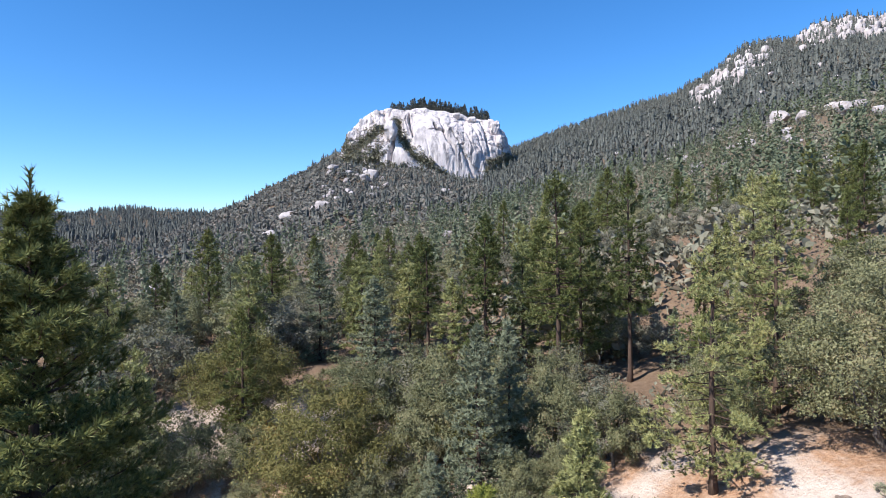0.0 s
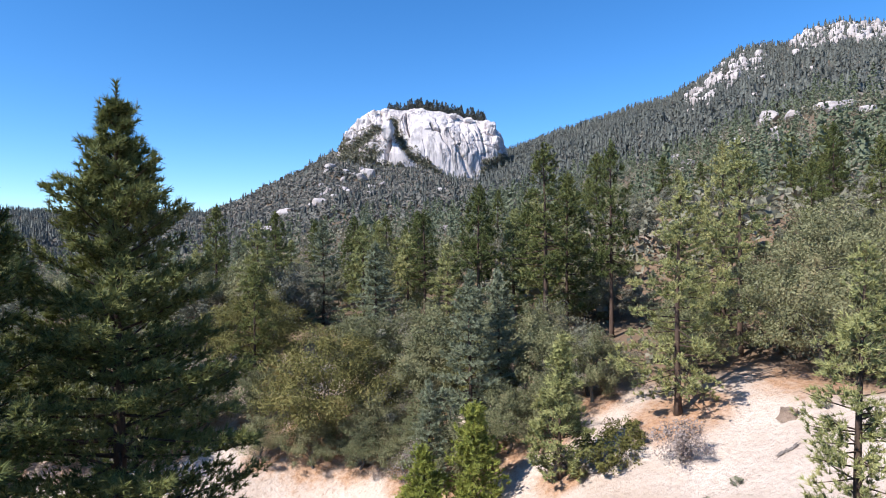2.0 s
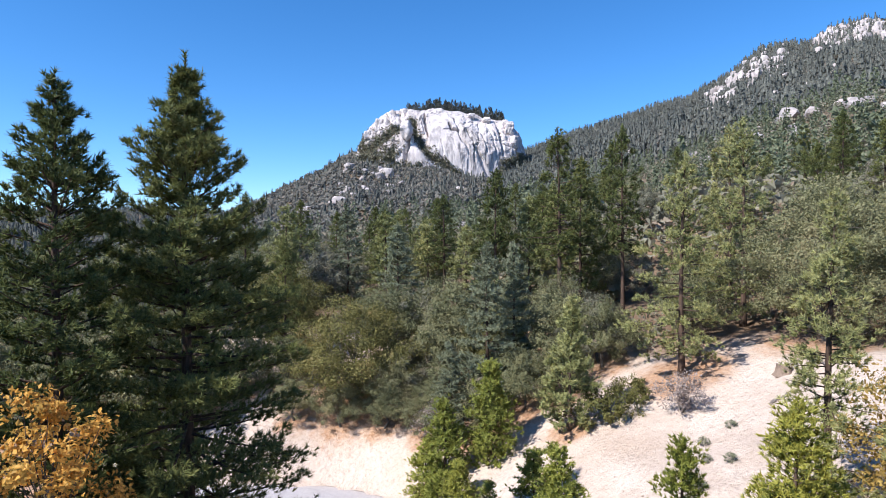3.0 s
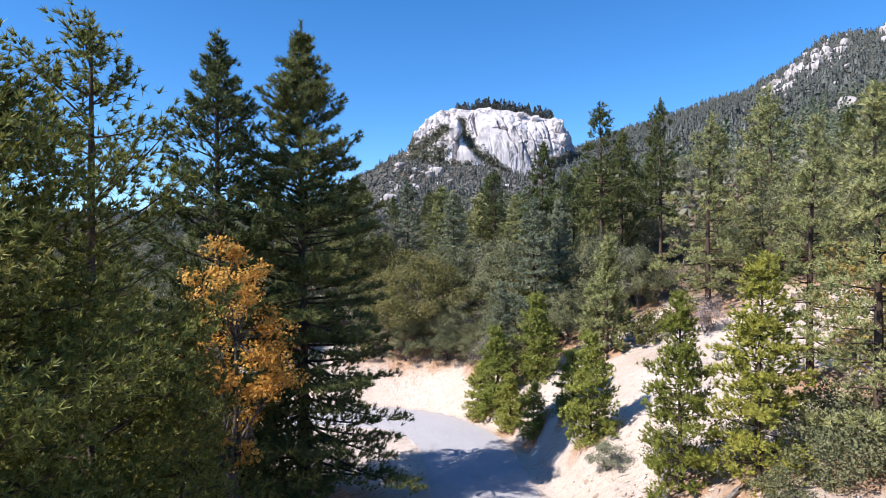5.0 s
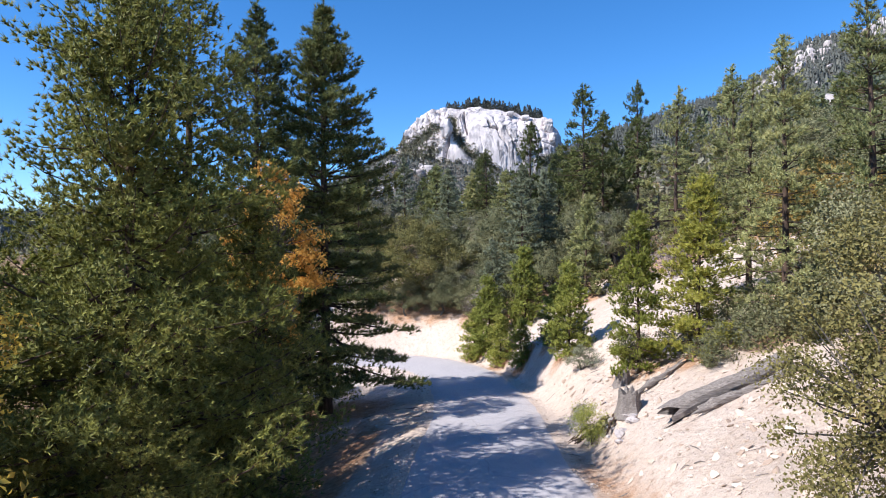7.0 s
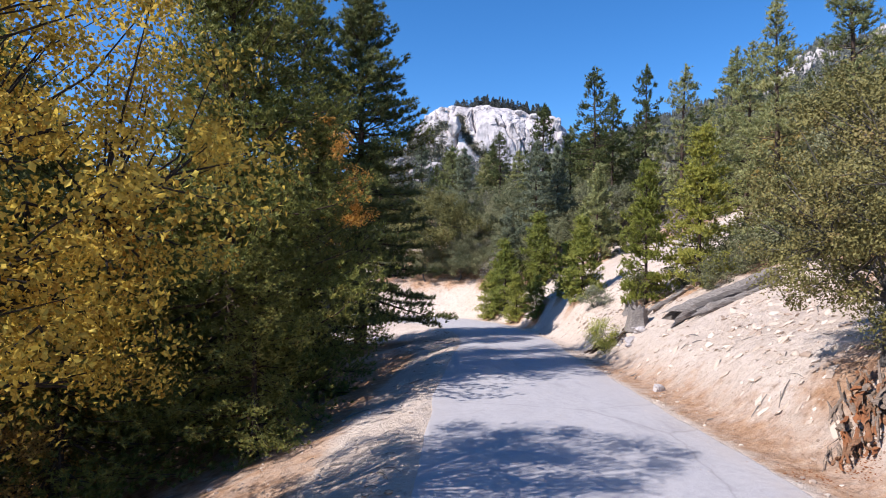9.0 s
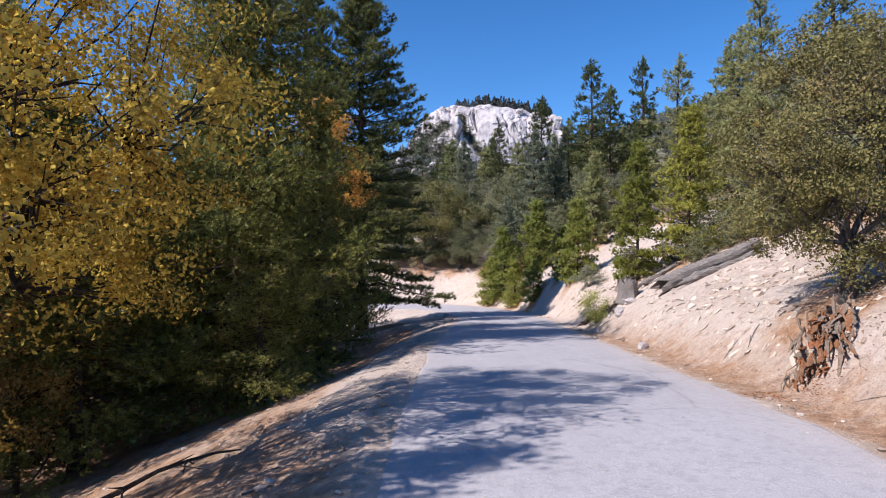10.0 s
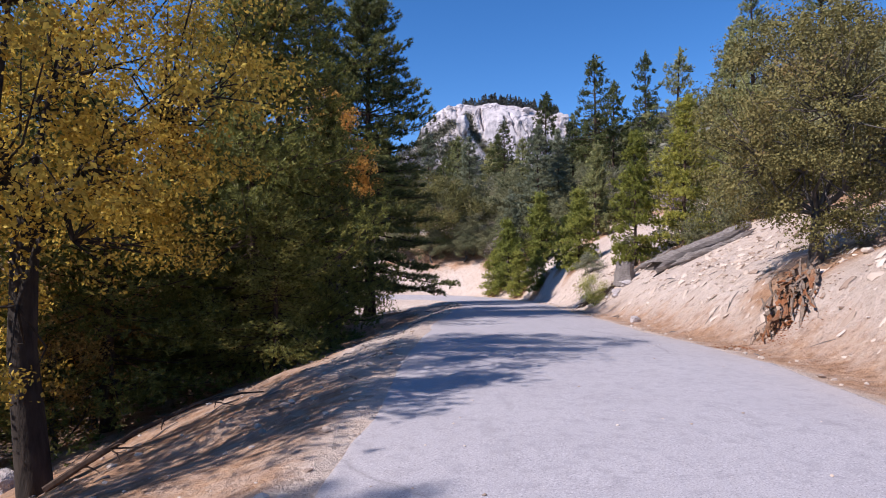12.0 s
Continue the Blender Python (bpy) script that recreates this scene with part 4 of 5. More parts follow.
def dome_growth():
    """Trees on the flat top of the dome and brush in its gullies."""
    rs = np.random.RandomState(9)
    dg = bpy.context.evaluated_depsgraph_get()
    rock_ob = bpy.data.objects["granite_dome"]
    inv = rock_ob.matrix_world.inverted()

    def down(u, w):
        p = DOME + ACROSS * u + TOWARD * w + Vector((0, 0, 140))
        hit, place, nrm, _ = rock_ob.ray_cast(inv @ p, Vector((0, 0, -1)))
        return place if hit else None
    g, b = Geo(), Geo()
    for k in range(420):
        u, w = rs.uniform(-34, 64), rs.uniform(-45, 14)
        p = down(u, w)
        if p is None or (u / 78) ** 2 + (w / 44) ** 2 > 1:
            continue
        h = rs.uniform(5.5, 12) * (0.7 if u < -14 else 1.0)
        m = 14
        hh = np.linspace(0.1, 1, m)
        a = rs.uniform(0, 6.3, (m, 5))
        for q in range(5):
            c = np.stack([np.cos(a[:, q]), np.sin(a[:, q])], 1) * ((1.1 - hh) * h * 0.26)[:, None]
            cen = np.array(p) + np.concatenate([c, (hh * h)[:, None]], 1)
            v, t = leaves(rs, cen, h * 0.17)
            g.add(v, t)
        g.tube([np.array(p) - [0, 0, 1], np.array(p) + [0, 0, h]], [0.16, 0.05], 4, False)
    for path, width, depth in GULLIES[:2] + GULLIES[4:5] + GULLIES[9:] + BRUSHY:
        wide = width > 2
        for (ax, ay), (bx, by) in zip(path, path[1:]):
            for k in range(int(math.hypot(bx - ax, by - ay) * (6.0 if wide else 0.7))):
                f = rs.rand()
                u, v = ax + (bx - ax) * f + rs.normal(0, width * 0.6), ay + (by - ay) * f + rs.normal(0, width * 0.6)
                o = DOME + ACROSS * u + TOWARD * 160 + Vector((0, 0, v))
                hit, place, nrm, _ = rock_ob.ray_cast(inv @ o, -TOWARD)
                if not hit:
                    continue
                sz = rs.uniform(1.0, 2.4) if wide else rs.uniform(0.5, 1.1)
                cen = np.array(place) + unit(rs, 14) * sz * np.array([1, 1, 0.8])
                vv, tt = leaves(rs, cen, sz * 0.9)
                b.add(vv, tt)
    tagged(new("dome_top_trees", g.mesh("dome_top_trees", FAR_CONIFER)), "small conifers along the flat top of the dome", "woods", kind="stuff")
    tagged(new("gully_brush", b.mesh("gully_brush", CHAPARRAL)), "dark brush growing in the gullies of the granite", "brush", kind="stuff")


# ---- planting ----
def plant(ob, x, y, s=1.0, turn=0.0, sz=None, lift=0.0, litter=None):
    """Sets a thing on the ground."""
    ob.matrix_world = Matrix.LocRotScale((x, y, land_at(x, y) + lift), Euler((0, 0, turn)), (s, s, sz or s))
    if litter:
        LITTER.append((x, y, litter))
    return ob


def plant_copy(ob, x, y, s=1.0, turn=0.0, sz=None, litter=None, label="", group=""):
    c = copy_thing(ob, Matrix.Translation((0, 0, 0)))
    plant(c, x, y, s, turn, sz, litter=litter)
    return tagged(c, label, group=group)


def near_trees():
    # beside the road, on the slope below it
    plant(conifer("pine_tree", "tall dark pointed pine on the slope below the road", 1, 19.2, 5.6, PINE, 0.09, 0.46, 7, 22, 15, 0.27, 0.036, 0.73, 0.12, 0.06), -0.4, 34.6, litter=3.5)
    plant(conifer("pine_tree", "slender dark pine behind a larger one", 2, 18.0, 3.9, PINE, 0.06, 0.54, 6, 20, 12, 0.26, 0.042, 0.5, 0.1, 0.14), -3.0, 32.3, litter=3)
    c1 = conifer("cedar_tree", "large dense incense cedar with drooping green sprays", 3, 13.6, 4.6, CEDAR, 0.03, 0.38, 7, 30, 15, 0.17, 0.036, 0.42, 0.3, 0.06, spread=1.0, category="cedar tree", ragged=1.0)
    plant(c1, -3.75, 19.9, litter=4)
    plant(conifer("cedar_tree", "tall open-topped cedar with patchy foliage", 4, 15.5, 3.6, CEDAR, 0.10, 0.6, 4, 19, 13, 0.23, 0.042, 0.42, 0.2, 0.22, spread=1.0, category="cedar tree", ragged=0.8), -3.6, 23.3, litter=3)
    c2 = conifer("cedar_tree", "shaded dense cedar on the slope below the road", 43, 14.5, 4.4, CEDAR, 0.10, 0.5, 6, 20, 11, 0.22, 0.048, 0.5, 0.3, 0.06, spread=0.85, category="cedar tree", ragged=1.0)
    plant(c2, -9.2, 19.5, 0.85, 1.0, 0.8, litter=3)
    plant_copy(c2, -6.6, 16.9, 0.72, 1.7, 0.56, litter=3, label="mid-sized dense cedar with yellow-green lower sprays")
    plant_copy(c2, -2.7, 17.2, 0.42, 2.9, 0.32, label="low bushy young cedar at the foot of larger trees")
    plant_copy(c2, -4.4, 28.4, 0.7, 0.4, 0.6, litter=3)
    plant_copy(c2, -1.9, 23.9, 0.58, 5.4, 0.63, litter=3)
    for x, y, s, z in ((-13.6, 0.5, 1.0, 1.1), (-8.4, 2.4, 0.5, 0.66), (-5.6, 25.8, 0.75, 0.8), (-6.2, 30.2, 0.85, 0.85), (-13.4, 13.6, 1.0, 1.12), (-6.9, 6.0, 0.6, 0.72), (-15.0, 19.0, 1.0, 1.15), (-12.0, 24.0, 0.9, 0.95), (-8.6, 28.5, 0.8, 0.65), (-13.0, 30.0, 0.9, 0.85), (-9.6, 14.4, 0.7, 0.6),
                       (-7.2, 23.6, 0.7, 0.6), (-6.6, 36.5, 0.85, 0.6), (-10.8, 40.0, 0.9, 0.62), (-6.8, 43.5, 0.6, 0.42), (-15.5, 36.0, 1.0, 0.7), (-2.2, 37.2, 0.75, 0.6), (-4.8, 39.5, 0.7, 0.5)):
        plant_copy(c2, x, y, s, x * 7, z, litter=3)
    plant(broadleaf("oak_tree", "orange autumn oak between dark conifers", 5, 11.2, 2.0, ORANGE, 9000, 0.12, 0.4, 90, 0.42, low=0.4), -1.9, 28.6, litter=2)
    o2 = broadleaf("oak_tree", "golden autumn oak with a leaning trunk coloured dark for shade", 6, 10.6, 3.3, GOLD, 54000, 0.07, 0.36, 260, 0.48, low=0.13, trunk_r=0.2, bark=BARK_SHADED)
    plant(o2, -4.7, 10.0, litter=4)
    plant_copy(o2, -8.0, 2.0, 0.5, 4.0, 1.02, litter=3)
    # the bank above the road
    plant(broadleaf("oak_tree", "small live oak with a grey trunk on the bank", 7, 5.4, 2.35, OAK, 60000, 0.056, 0.2, 260, 0.38, low=0.06, trunk_r=0.13), 8.25, 12.4, litter=1.6)
    g1 = conifer("cedar_tree", "young yellow-green cedar on the bank", 8, 6.4, 1.95, CEDAR_YOUNG, 0.07, 0.25, 6, 22, 10, 0.19, 0.05, 0.66, 0.05, 0.1, spread=0.75, category="cedar tree", ragged=0.2)
    plant(g1, 13.0, 26.2, litter=1.4)
    plant_copy(g1, 11.6, 27.9, 0.8, 1.2, 0.95, litter=1.2)
    s1 = conifer("cedar_tree", "small green cedar at the edge of the bank", 9, 4.4, 1.4, CEDAR_GREEN, 0.04, 0.22, 6, 22, 9, 0.2, 0.055, 0.65, 0.05, 0.05, spread=0.75, category="cedar tree", ragged=0.2)
    plant(s1, 11.0, 34.0, litter=1)
    plant_copy(s1, 9.6, 45.2, 1.15, 0.8, 1.15)
    plant_copy(s1, 12.0, 44.8, 1.2, 2.2, 1.15)
    pa = conifer("pine_tree", "pale yellow-green young pine on the open slope", 10, 9.5, 2.0, PINE_PALE, 0.12, 0.42, 5, 17, 17, 0.22, 0.03, 0.7, 0.05, 0.1)
    plant(pa, 17.7, 30.1, litter=1.5)
    plant_copy(pa, 14.7, 24.0, 1.02, 1.9, 1.02, litter=1.5)
    plant_copy(pa, 16.9, 23.0, 1.1, 3.3, 1.1, litter=1.5)
    oc = broadleaf("oak_tree", "ochre-brown autumn oak on the slope", 17, 5.6, 2.4, OCHRE, 9000, 0.11, 0.2, 90, 0.6, low=0.08)
    plant(oc, 18.6, 27.4, litter=2)
    plant_copy(oc, 20.6, 27.2, 0.9, 2.0, 0.85, litter=2)
    for x, y, k in ((-7.4, 16.0, 0.6), (-7.6, 18.4, 0.9)):
        plant_copy(oc, x, y, k, x * 3, k * 0.95, label="shaded brown-gold young oak under larger trees")
    plant_copy(oc, 2.6, 59.4, 0.45, 1.0, 0.4, label="small orange-brown shrub on the bank")
    oo = broadleaf("oak_tree", "olive live oak on the slope above the bank", 18, 5.0, 2.6, OAK_GREY, 18000, 0.105, 0.18, 90, 0.6, low=0.05, single=True)
    plant(oo, 15.6, 20.0, litter=2)
    plant_copy(oo, 20.0, 23.6, 1.1, 1.4, 1.1, litter=2)
    plant_copy(oo, 13.2, 16.6, 0.8, 3.0, 0.75, litter=2)
    plant_copy(oo, 23.5, 29.5, 1.0, 5.0, 0.95, litter=2)
    pb = conifer("pine_tree", "open-crowned pine with visible limbs", 11, 12.5, 3.8, PINE_PALE, 0.12, 0.6, 5, 13, 12, 0.28, 0.05, 0.65, 0.05, 0.15)
    plant(pb, 28.7, 47.7, litter=3)
    plant_copy(pb, 22.0, 43.8, 0.95, 2.1, 0.92, litter=3)
    plant_copy(pb, 31.0, 52.0, 0.95, 3.9, 1.0)
    pc = conifer("pine_tree", "tall pine with a bare lower trunk", 12, 14.0, 3.2, PINE, 0.34, 0.55, 5, 11, 11, 0.34, 0.06, 0.5, 0.05, 0.12)
    plant(pc, 21.1, 58.0, litter=2)
    plant_copy(pc, 25.9, 57.3, 0.8, 1.1, 1.0)
    plant(conifer("pine_tree", "young green pine at the edge of the bare slope", 13, 6.6, 1.7, PINE_PALE, 0.1, 0.3, 6, 15, 9, 0.3, 0.06, 0.75, 0.05, 0.05), 15.5, 43.2, litter=1.4)
    f2 = conifer("fir_tree", "dense grey-green fir with layered limbs", 14, 9.5, 2.6, FIR, 0.05, 0.34, 6, 13, 8, 0.27, 0.065, 0.7, 0.15, 0.05, category="fir tree")
    plant(f2, 13.2, 49.6, litter=2)
    plant_copy(f2, 9.9, 64.0, 1.0, 1.0, 0.85, label="pale blue-grey fir in the wood")
    b1 = broadleaf("oak_tree", "wide rounded live oak above the road bank", 15, 6.8, 4.7, OAK, 46000, 0.12, 0.16, 170, 0.8, low=0.03, single=True)
    plant(b1, 5.8, 54.8, litter=4)
    b2 = broadleaf("oak_tree", "broad grey-green oak at the edge of the bare slope", 16, 8.2, 4.6, OAK_GREY, 46000, 0.12, 0.18, 160, 0.8, low=0.04, single=True)
    plant(b2, 29.0, 41.8, litter=4)
    plant_copy(b2, 34.5, 47.0, 1.0, 2.0, 0.95)
    plant_copy(b2, 35.0, 38.0, 1.1, 4.0, 1.0)
    plant_copy(b1, 14.6, 53.5, 0.6, 1.0, 0.6)
    plant_copy(b1, 1.0, 63.0, 0.9, 3.0, 0.9)
    plant_copy(pc, 14.8, 69.6, 0.8, 0.5, 0.7)
    for x, y, s in ((8.3, 52.6, 0.62), (10.8, 50.6, 0.6), (12.2, 47.4, 0.55), (14.6, 47.6, 0.62), (11.6, 54.0, 0.8), (16.8, 47.2, 0.6), (17.6, 50.2, 0.85), (8.6, 58.5, 0.9), (12.6, 58.0, 0.9), (16.0, 56.5, 0.9), (19.2, 54.0, 0.8),
                    (20.0, 48.8, 0.7), (24.8, 47.2, 0.75), (-1.6, 57.4, 0.8), (-3.6, 56.2, 0.8), (-8.2, 56.5, 0.9), (-12.0, 56.0, 0.9), (-16.5, 56.5, 1.0), (-10.0, 59.5, 1.0), (-20.0, 55.5, 1.0), (-5.6, 59.0, 0.9), (1.6, 57.2, 0.6)):
        plant_copy(oo, x, y, s * 1.15, x * 5, s * 1.2, litter=2, label="dark live oak thicket at the top of the bank")
    for x, y, k in ((2.0, 54.2, 0.55), (4.8, 53.0, 0.6), (7.4, 51.8, 0.62), (9.6, 49.8, 0.55)):
        plant_copy(oo, x, y, k * 1.2, x * 4, k, litter=1.5, label="low dark live oak at the edge of the cut bank")
    for x, y, k in ((8.9, 46.2, 0.75), (9.9, 43.0, 0.7), (10.4, 40.0, 0.6), (11.6, 37.6, 0.7)):
        plant_copy(s1, x, y, k * 1.2, x * 4, k, litter=1)
    plant_copy(f2, 15.3, 51.2, 0.8, 2.0, 0.9)
    plant_copy(f2, 10.4, 47.8, 0.6, 3.0, 0.62)
    # the wood beyond the bend
    lp = conifer("pine_tree", "green pine in the wood beyond the bend", 20, 11.5, 2.9, PINE, 0.2, 0.6, 5, 13, 9, 0.32, 0.07, 0.6, 0.05, 0.1)
    lq = conifer("pine_tree", "pale green pine in the wood beyond the bend", 21, 10.0, 2.8, PINE_PALE, 0.1, 0.56, 5, 13, 9, 0.33, 0.075, 0.62, 0.05, 0.12)
    lf = conifer("fir_tree", "grey-green fir in the wood beyond the bend", 22, 9.0, 2.4, FIR, 0.06, 0.5, 5, 14, 9, 0.29, 0.07, 0.7, 0.1, 0.05, category="fir tree")
    lo = broadleaf("oak_tree", "grey-green live oak in the wood beyond the bend", 23, 6.2, 3.4, OAK_GREY, 13000, 0.155, 0.16, 60, 0.8, low=0.03, single=True)
    lk = broadleaf("oak_tree", "olive live oak in the wood beyond the bend", 24, 5.6, 3.6, CHAPARRAL, 13000, 0.155, 0.16, 60, 0.8, low=0.03, single=True)
    kinds = [lp, lq, lf, lo, lk, lo, lk, lp, lq, lp]
    fixed = [(17.6, 62.5), (24.5, 66), (6.2, 71), (0.5, 72.5), (-5, 66)]
    for ob, (x, y) in zip(kinds, fixed):
        plant(ob, x, y)
    rs = np.random.RandomState(77)
    placed = [(21.1, 58), (25.9, 57.3), (9.9, 64), (14.8, 69.6), (5.8, 54.8), (28.7, 47.7), (31, 52), (34.5, 47), (14.6, 53.5), (1, 63), (29, 41.8), (22, 43.8), (35, 38), (13.2, 49.6)] + fixed
    for k in range(9000):
        if len(placed) > 300:
            break
        az, r = rs.uniform(-33, 62), rs.uniform(27, 122)
        x, y = polar(az, r)
        dd = float(road(np.array([x]), np.array([y]))[1][0])
        if dd < (4.5 if x < 5 else 7) and not (dd < -14 and y > 62) or (x < 29 and y < 49) or y < 30:
            continue
        if min(math.hypot(x - a, y - b) for a, b in placed) < 2.0 + 0.011 * r:
            continue
        placed.append((x, y))
        s = rs.uniform(0.62, 1.0) * (0.72 if az > 32 and r < 90 else 1.0)
        bush = rs.rand() < (0.45 if x < -4 else 0.15)
        ob = kinds[3 + rs.randint(4)] if bush else kinds[rs.randint(len(kinds))]
        tall = 1.12 if ob is lp and r < 55 else 1.0
        plant_copy(ob, x, y, s, rs.uniform(0, 6.3), s * tall * rs.uniform(0.8, 1.1), group="trees of the wood beyond the bend")


def undergrowth():
    """Low brush on the floor of the wood."""
    rs = np.random.RandomState(88)
    n = 5200
    az, rr = np.radians(rs.uniform(-36, 62, n)), np.sqrt(rs.uniform(24 ** 2, 135 ** 2, n))
    x, y = VX + rr * np.sin(az), VY + rr * np.cos(az)
    dd = road(x, y)[1]
    bare = (x < 30) & (y < 47) | (y < 34)
    ok = ((dd > 6.5) | (dd < -9)) & ~bare & (lattice(x / 5, y / 5, 61) > -0.35)
    x, y = x[ok], y[ok]
    z = land(x, y)
    size = rs.uniform(0.5, 1.5, len(x))
    q = 18
    d = unit(rs, len(x) * q) * np.array([1.1, 1.1, 0.8])
    sz = np.repeat(size, q)[:, None]
    cen = np.repeat(np.stack([x, y, z + size * 0.45], 1), q, 0) + d * sz * rs.uniform(0.3, 1.0, (len(d), 1)) ** 0.5
    v, t = leaves(rs, cen, 0.36)
    tagged(new("undergrowth", mesh_from("undergrowth", v, t, CHAPARRAL)), "low grey-green brush on the floor of the wood", "brush", kind="stuff")


# ---- shrubs, stumps, logs ----
def shrub(label, seed, h, r, mat, n=1800, size=0.07, stems=5):
    return broadleaf("shrub", label, seed, h, r, mat, n, size, 0.2, 45, 0.2 * max(h, r), 0.9, low=0.0, category="shrub", trunk_r=0.02, stems=stems)


def shrubs():
    s = shrub("grey leafless-looking rounded shrub on bare soil", 30, 1.9, 1.2, DRY, 2600, 0.10)
    plant(s, 19.6, 40.1)
    d = shrub("dark rounded shrub beside a young pine", 31, 1.8, 1.5, OAK, 2600, 0.12)
    plant(d, 17.4, 42.4)
    plant_copy(d, 18.8, 43.4, 0.8, 1.0)
    plant(shrub("grey-green sage shrub on the road bank", 32, 1.1, 0.75, SAGE, 4200, 0.05), 10.6, 31.2)
    plant(shrub("small leafy green shrub at the foot of the bank", 33, 1.35, 0.7, CEDAR_GREEN, 4200, 0.045), 8.35, 24.6)
    g = shrub("bare grey shrub on the bank above the bend", 34, 2.4, 1.5, DRY, 3000, 0.10)
    plant(g, 10.2, 48.6)
    t = shrub("small dry tuft on bare soil", 35, 0.35, 0.3, SAGE, 300, 0.06)
    for x, y in ((17.5, 35.5), (16.2, 33.9), (17.9, 34.6), (19.9, 37.2), (25.6, 38.8), (25.9, 39.4)):
        plant_copy(t, x, y, 1.0, x * 3)
    plant(t, 18.4, 36.8)
    u = shrub("grey-green shrub under the young cedars", 36, 1.5, 1.1, OAK_GREY, 2600, 0.08)
    for x, y, s in ((13.2, 27.6, 1.0), (14.4, 25.4, 1.15), (14.9, 23.4, 1.2), (12.2, 29.4, 0.8), (15.6, 26.6, 1.1), (15.2, 22.4, 1.35), (16.4, 24.4, 1.35), (14.3, 22.9, 1.1), (17.4, 26.0, 1.4), (12.4, 24.4, 0.75), (12.1, 29.6, 0.85), (18.4, 24.6, 1.5), (14.9, 28.6, 1.1)):
        plant_copy(u, x, y, s, x * 2)
    plant(u, 13.6, 24.2)


def stump(label, seed, x, y, r, h, mat, jag=0.12):
    rs = np.random.RandomState(seed)
    n, m = 22, 7
    V = []
    lobes = rs.uniform(0, 6.3)
    for k in range(m):
        f = k / (m - 1)
        for q in range(n):
            a = q * 6.283 / n
            flare = 1 + 0.55 * (1 - f) ** 3 + 0.14 * math.sin(5 * a + lobes) * (1 - 0.6 * f)
            z = f * h + (jag * rs.uniform(-1, 1) if k == m - 1 else 0)
            V.append((r * flare * math.cos(a) * rs.uniform(0.95, 1.05), r * flare * math.sin(a) * rs.uniform(0.95, 1.05), z - 0.15))
    T = []
    for k in range(m - 1):
        for q in range(n):
            p, o = k * n + q, k * n + (q + 1) % n
            T += [(p, o, o + n), (p, o + n, p + n)]
    V.append((0, 0, h * 0.8 - 0.15))
    T += [((m - 1) * n + q, (m - 1) * n + (q + 1) % n, len(V) - 1) for q in range(n)]
    ob = tagged(new("tree_stump", mesh_from("tree_stump", V, T, mat)), label, "tree stump")
    plant(ob, x, y)
    return ob


def log(label, seed, a, b, ra, rb, mat, name="fallen_log"):
    """A weathered log from a to b, split and broken at the ends."""
    rs = np.random.RandomState(seed)
    a, b = np.array(a, float), np.array(b, float)
    g = Geo()
    n = 16
    u = np.linspace(0, 1, n)
    pts = a + (b - a) * u[:, None] + np.stack([0.05 * np.sin(u * 5 + seed), 0.05 * np.cos(u * 4), 0.03 * np.sin(u * 7)], 1)
    g.tube(pts, ra + (rb - ra) * u + rs.normal(0, 0.015, n), 12, False)
    v = g.v[0]
    v += rs.normal(0, 0.014, v.shape)
    way = (b - a) / np.linalg.norm(b - a)
    v[:12] += way * rs.uniform(-0.45, 0.4, 12)[:, None]
    v[-12:] += way * rs.uniform(-0.15, 0.25, 12)[:, None]
    return tagged(new(name, g.mesh(name, mat)), label, "log")


def woodwork():
    ld = land_at
    stump("grey weathered stump at the top of the bank", 1, 9.6, 24.5, 0.33, 0.85, WOOD)
    stump("low grey stump beside a larger one", 2, 10.8, 27.6, 0.26, 0.6, WOOD)
    stump("brown sawn stump on the bare slope", 3, 24.5, 39.6, 0.33, 0.5, DRY_WOOD, 0.04)
    log("large silvery fallen log lying up the bank", 4, (9.7, 22.0, ld(9.7, 22.0) + 0.3), (13.0, 21.95, ld(13.0, 21.95) + 0.25), 0.29, 0.22, WOOD)
    log("thin grey log beside a larger one", 5, (10.4, 21.55, ld(10.4, 21.55) + 0.08), (12.9, 21.45, ld(12.9, 21.45) + 0.1), 0.13, 0.1, WOOD)
    log("short grey stick on bare soil", 6, (22.0, 37.4, ld(22, 37.4) + 0.05), (22.9, 37.5, ld(22.9, 37.5) + 0.05), 0.06, 0.04, WOOD, "stick")
    log("bleached branch on bare soil", 7, (20.6, 32.2, ld(20.6, 32.2) + 0.07), (22.4, 32.0, ld(22.4, 32) + 0.07), 0.09, 0.05, WOOD, "stick")
    log("thin grey log leading to a stump", 8, (10.2, 25.6, ld(10.2, 25.6) + 0.08), (12.4, 26.2, ld(12.4, 26.2) + 0.08), 0.1, 0.07, WOOD)


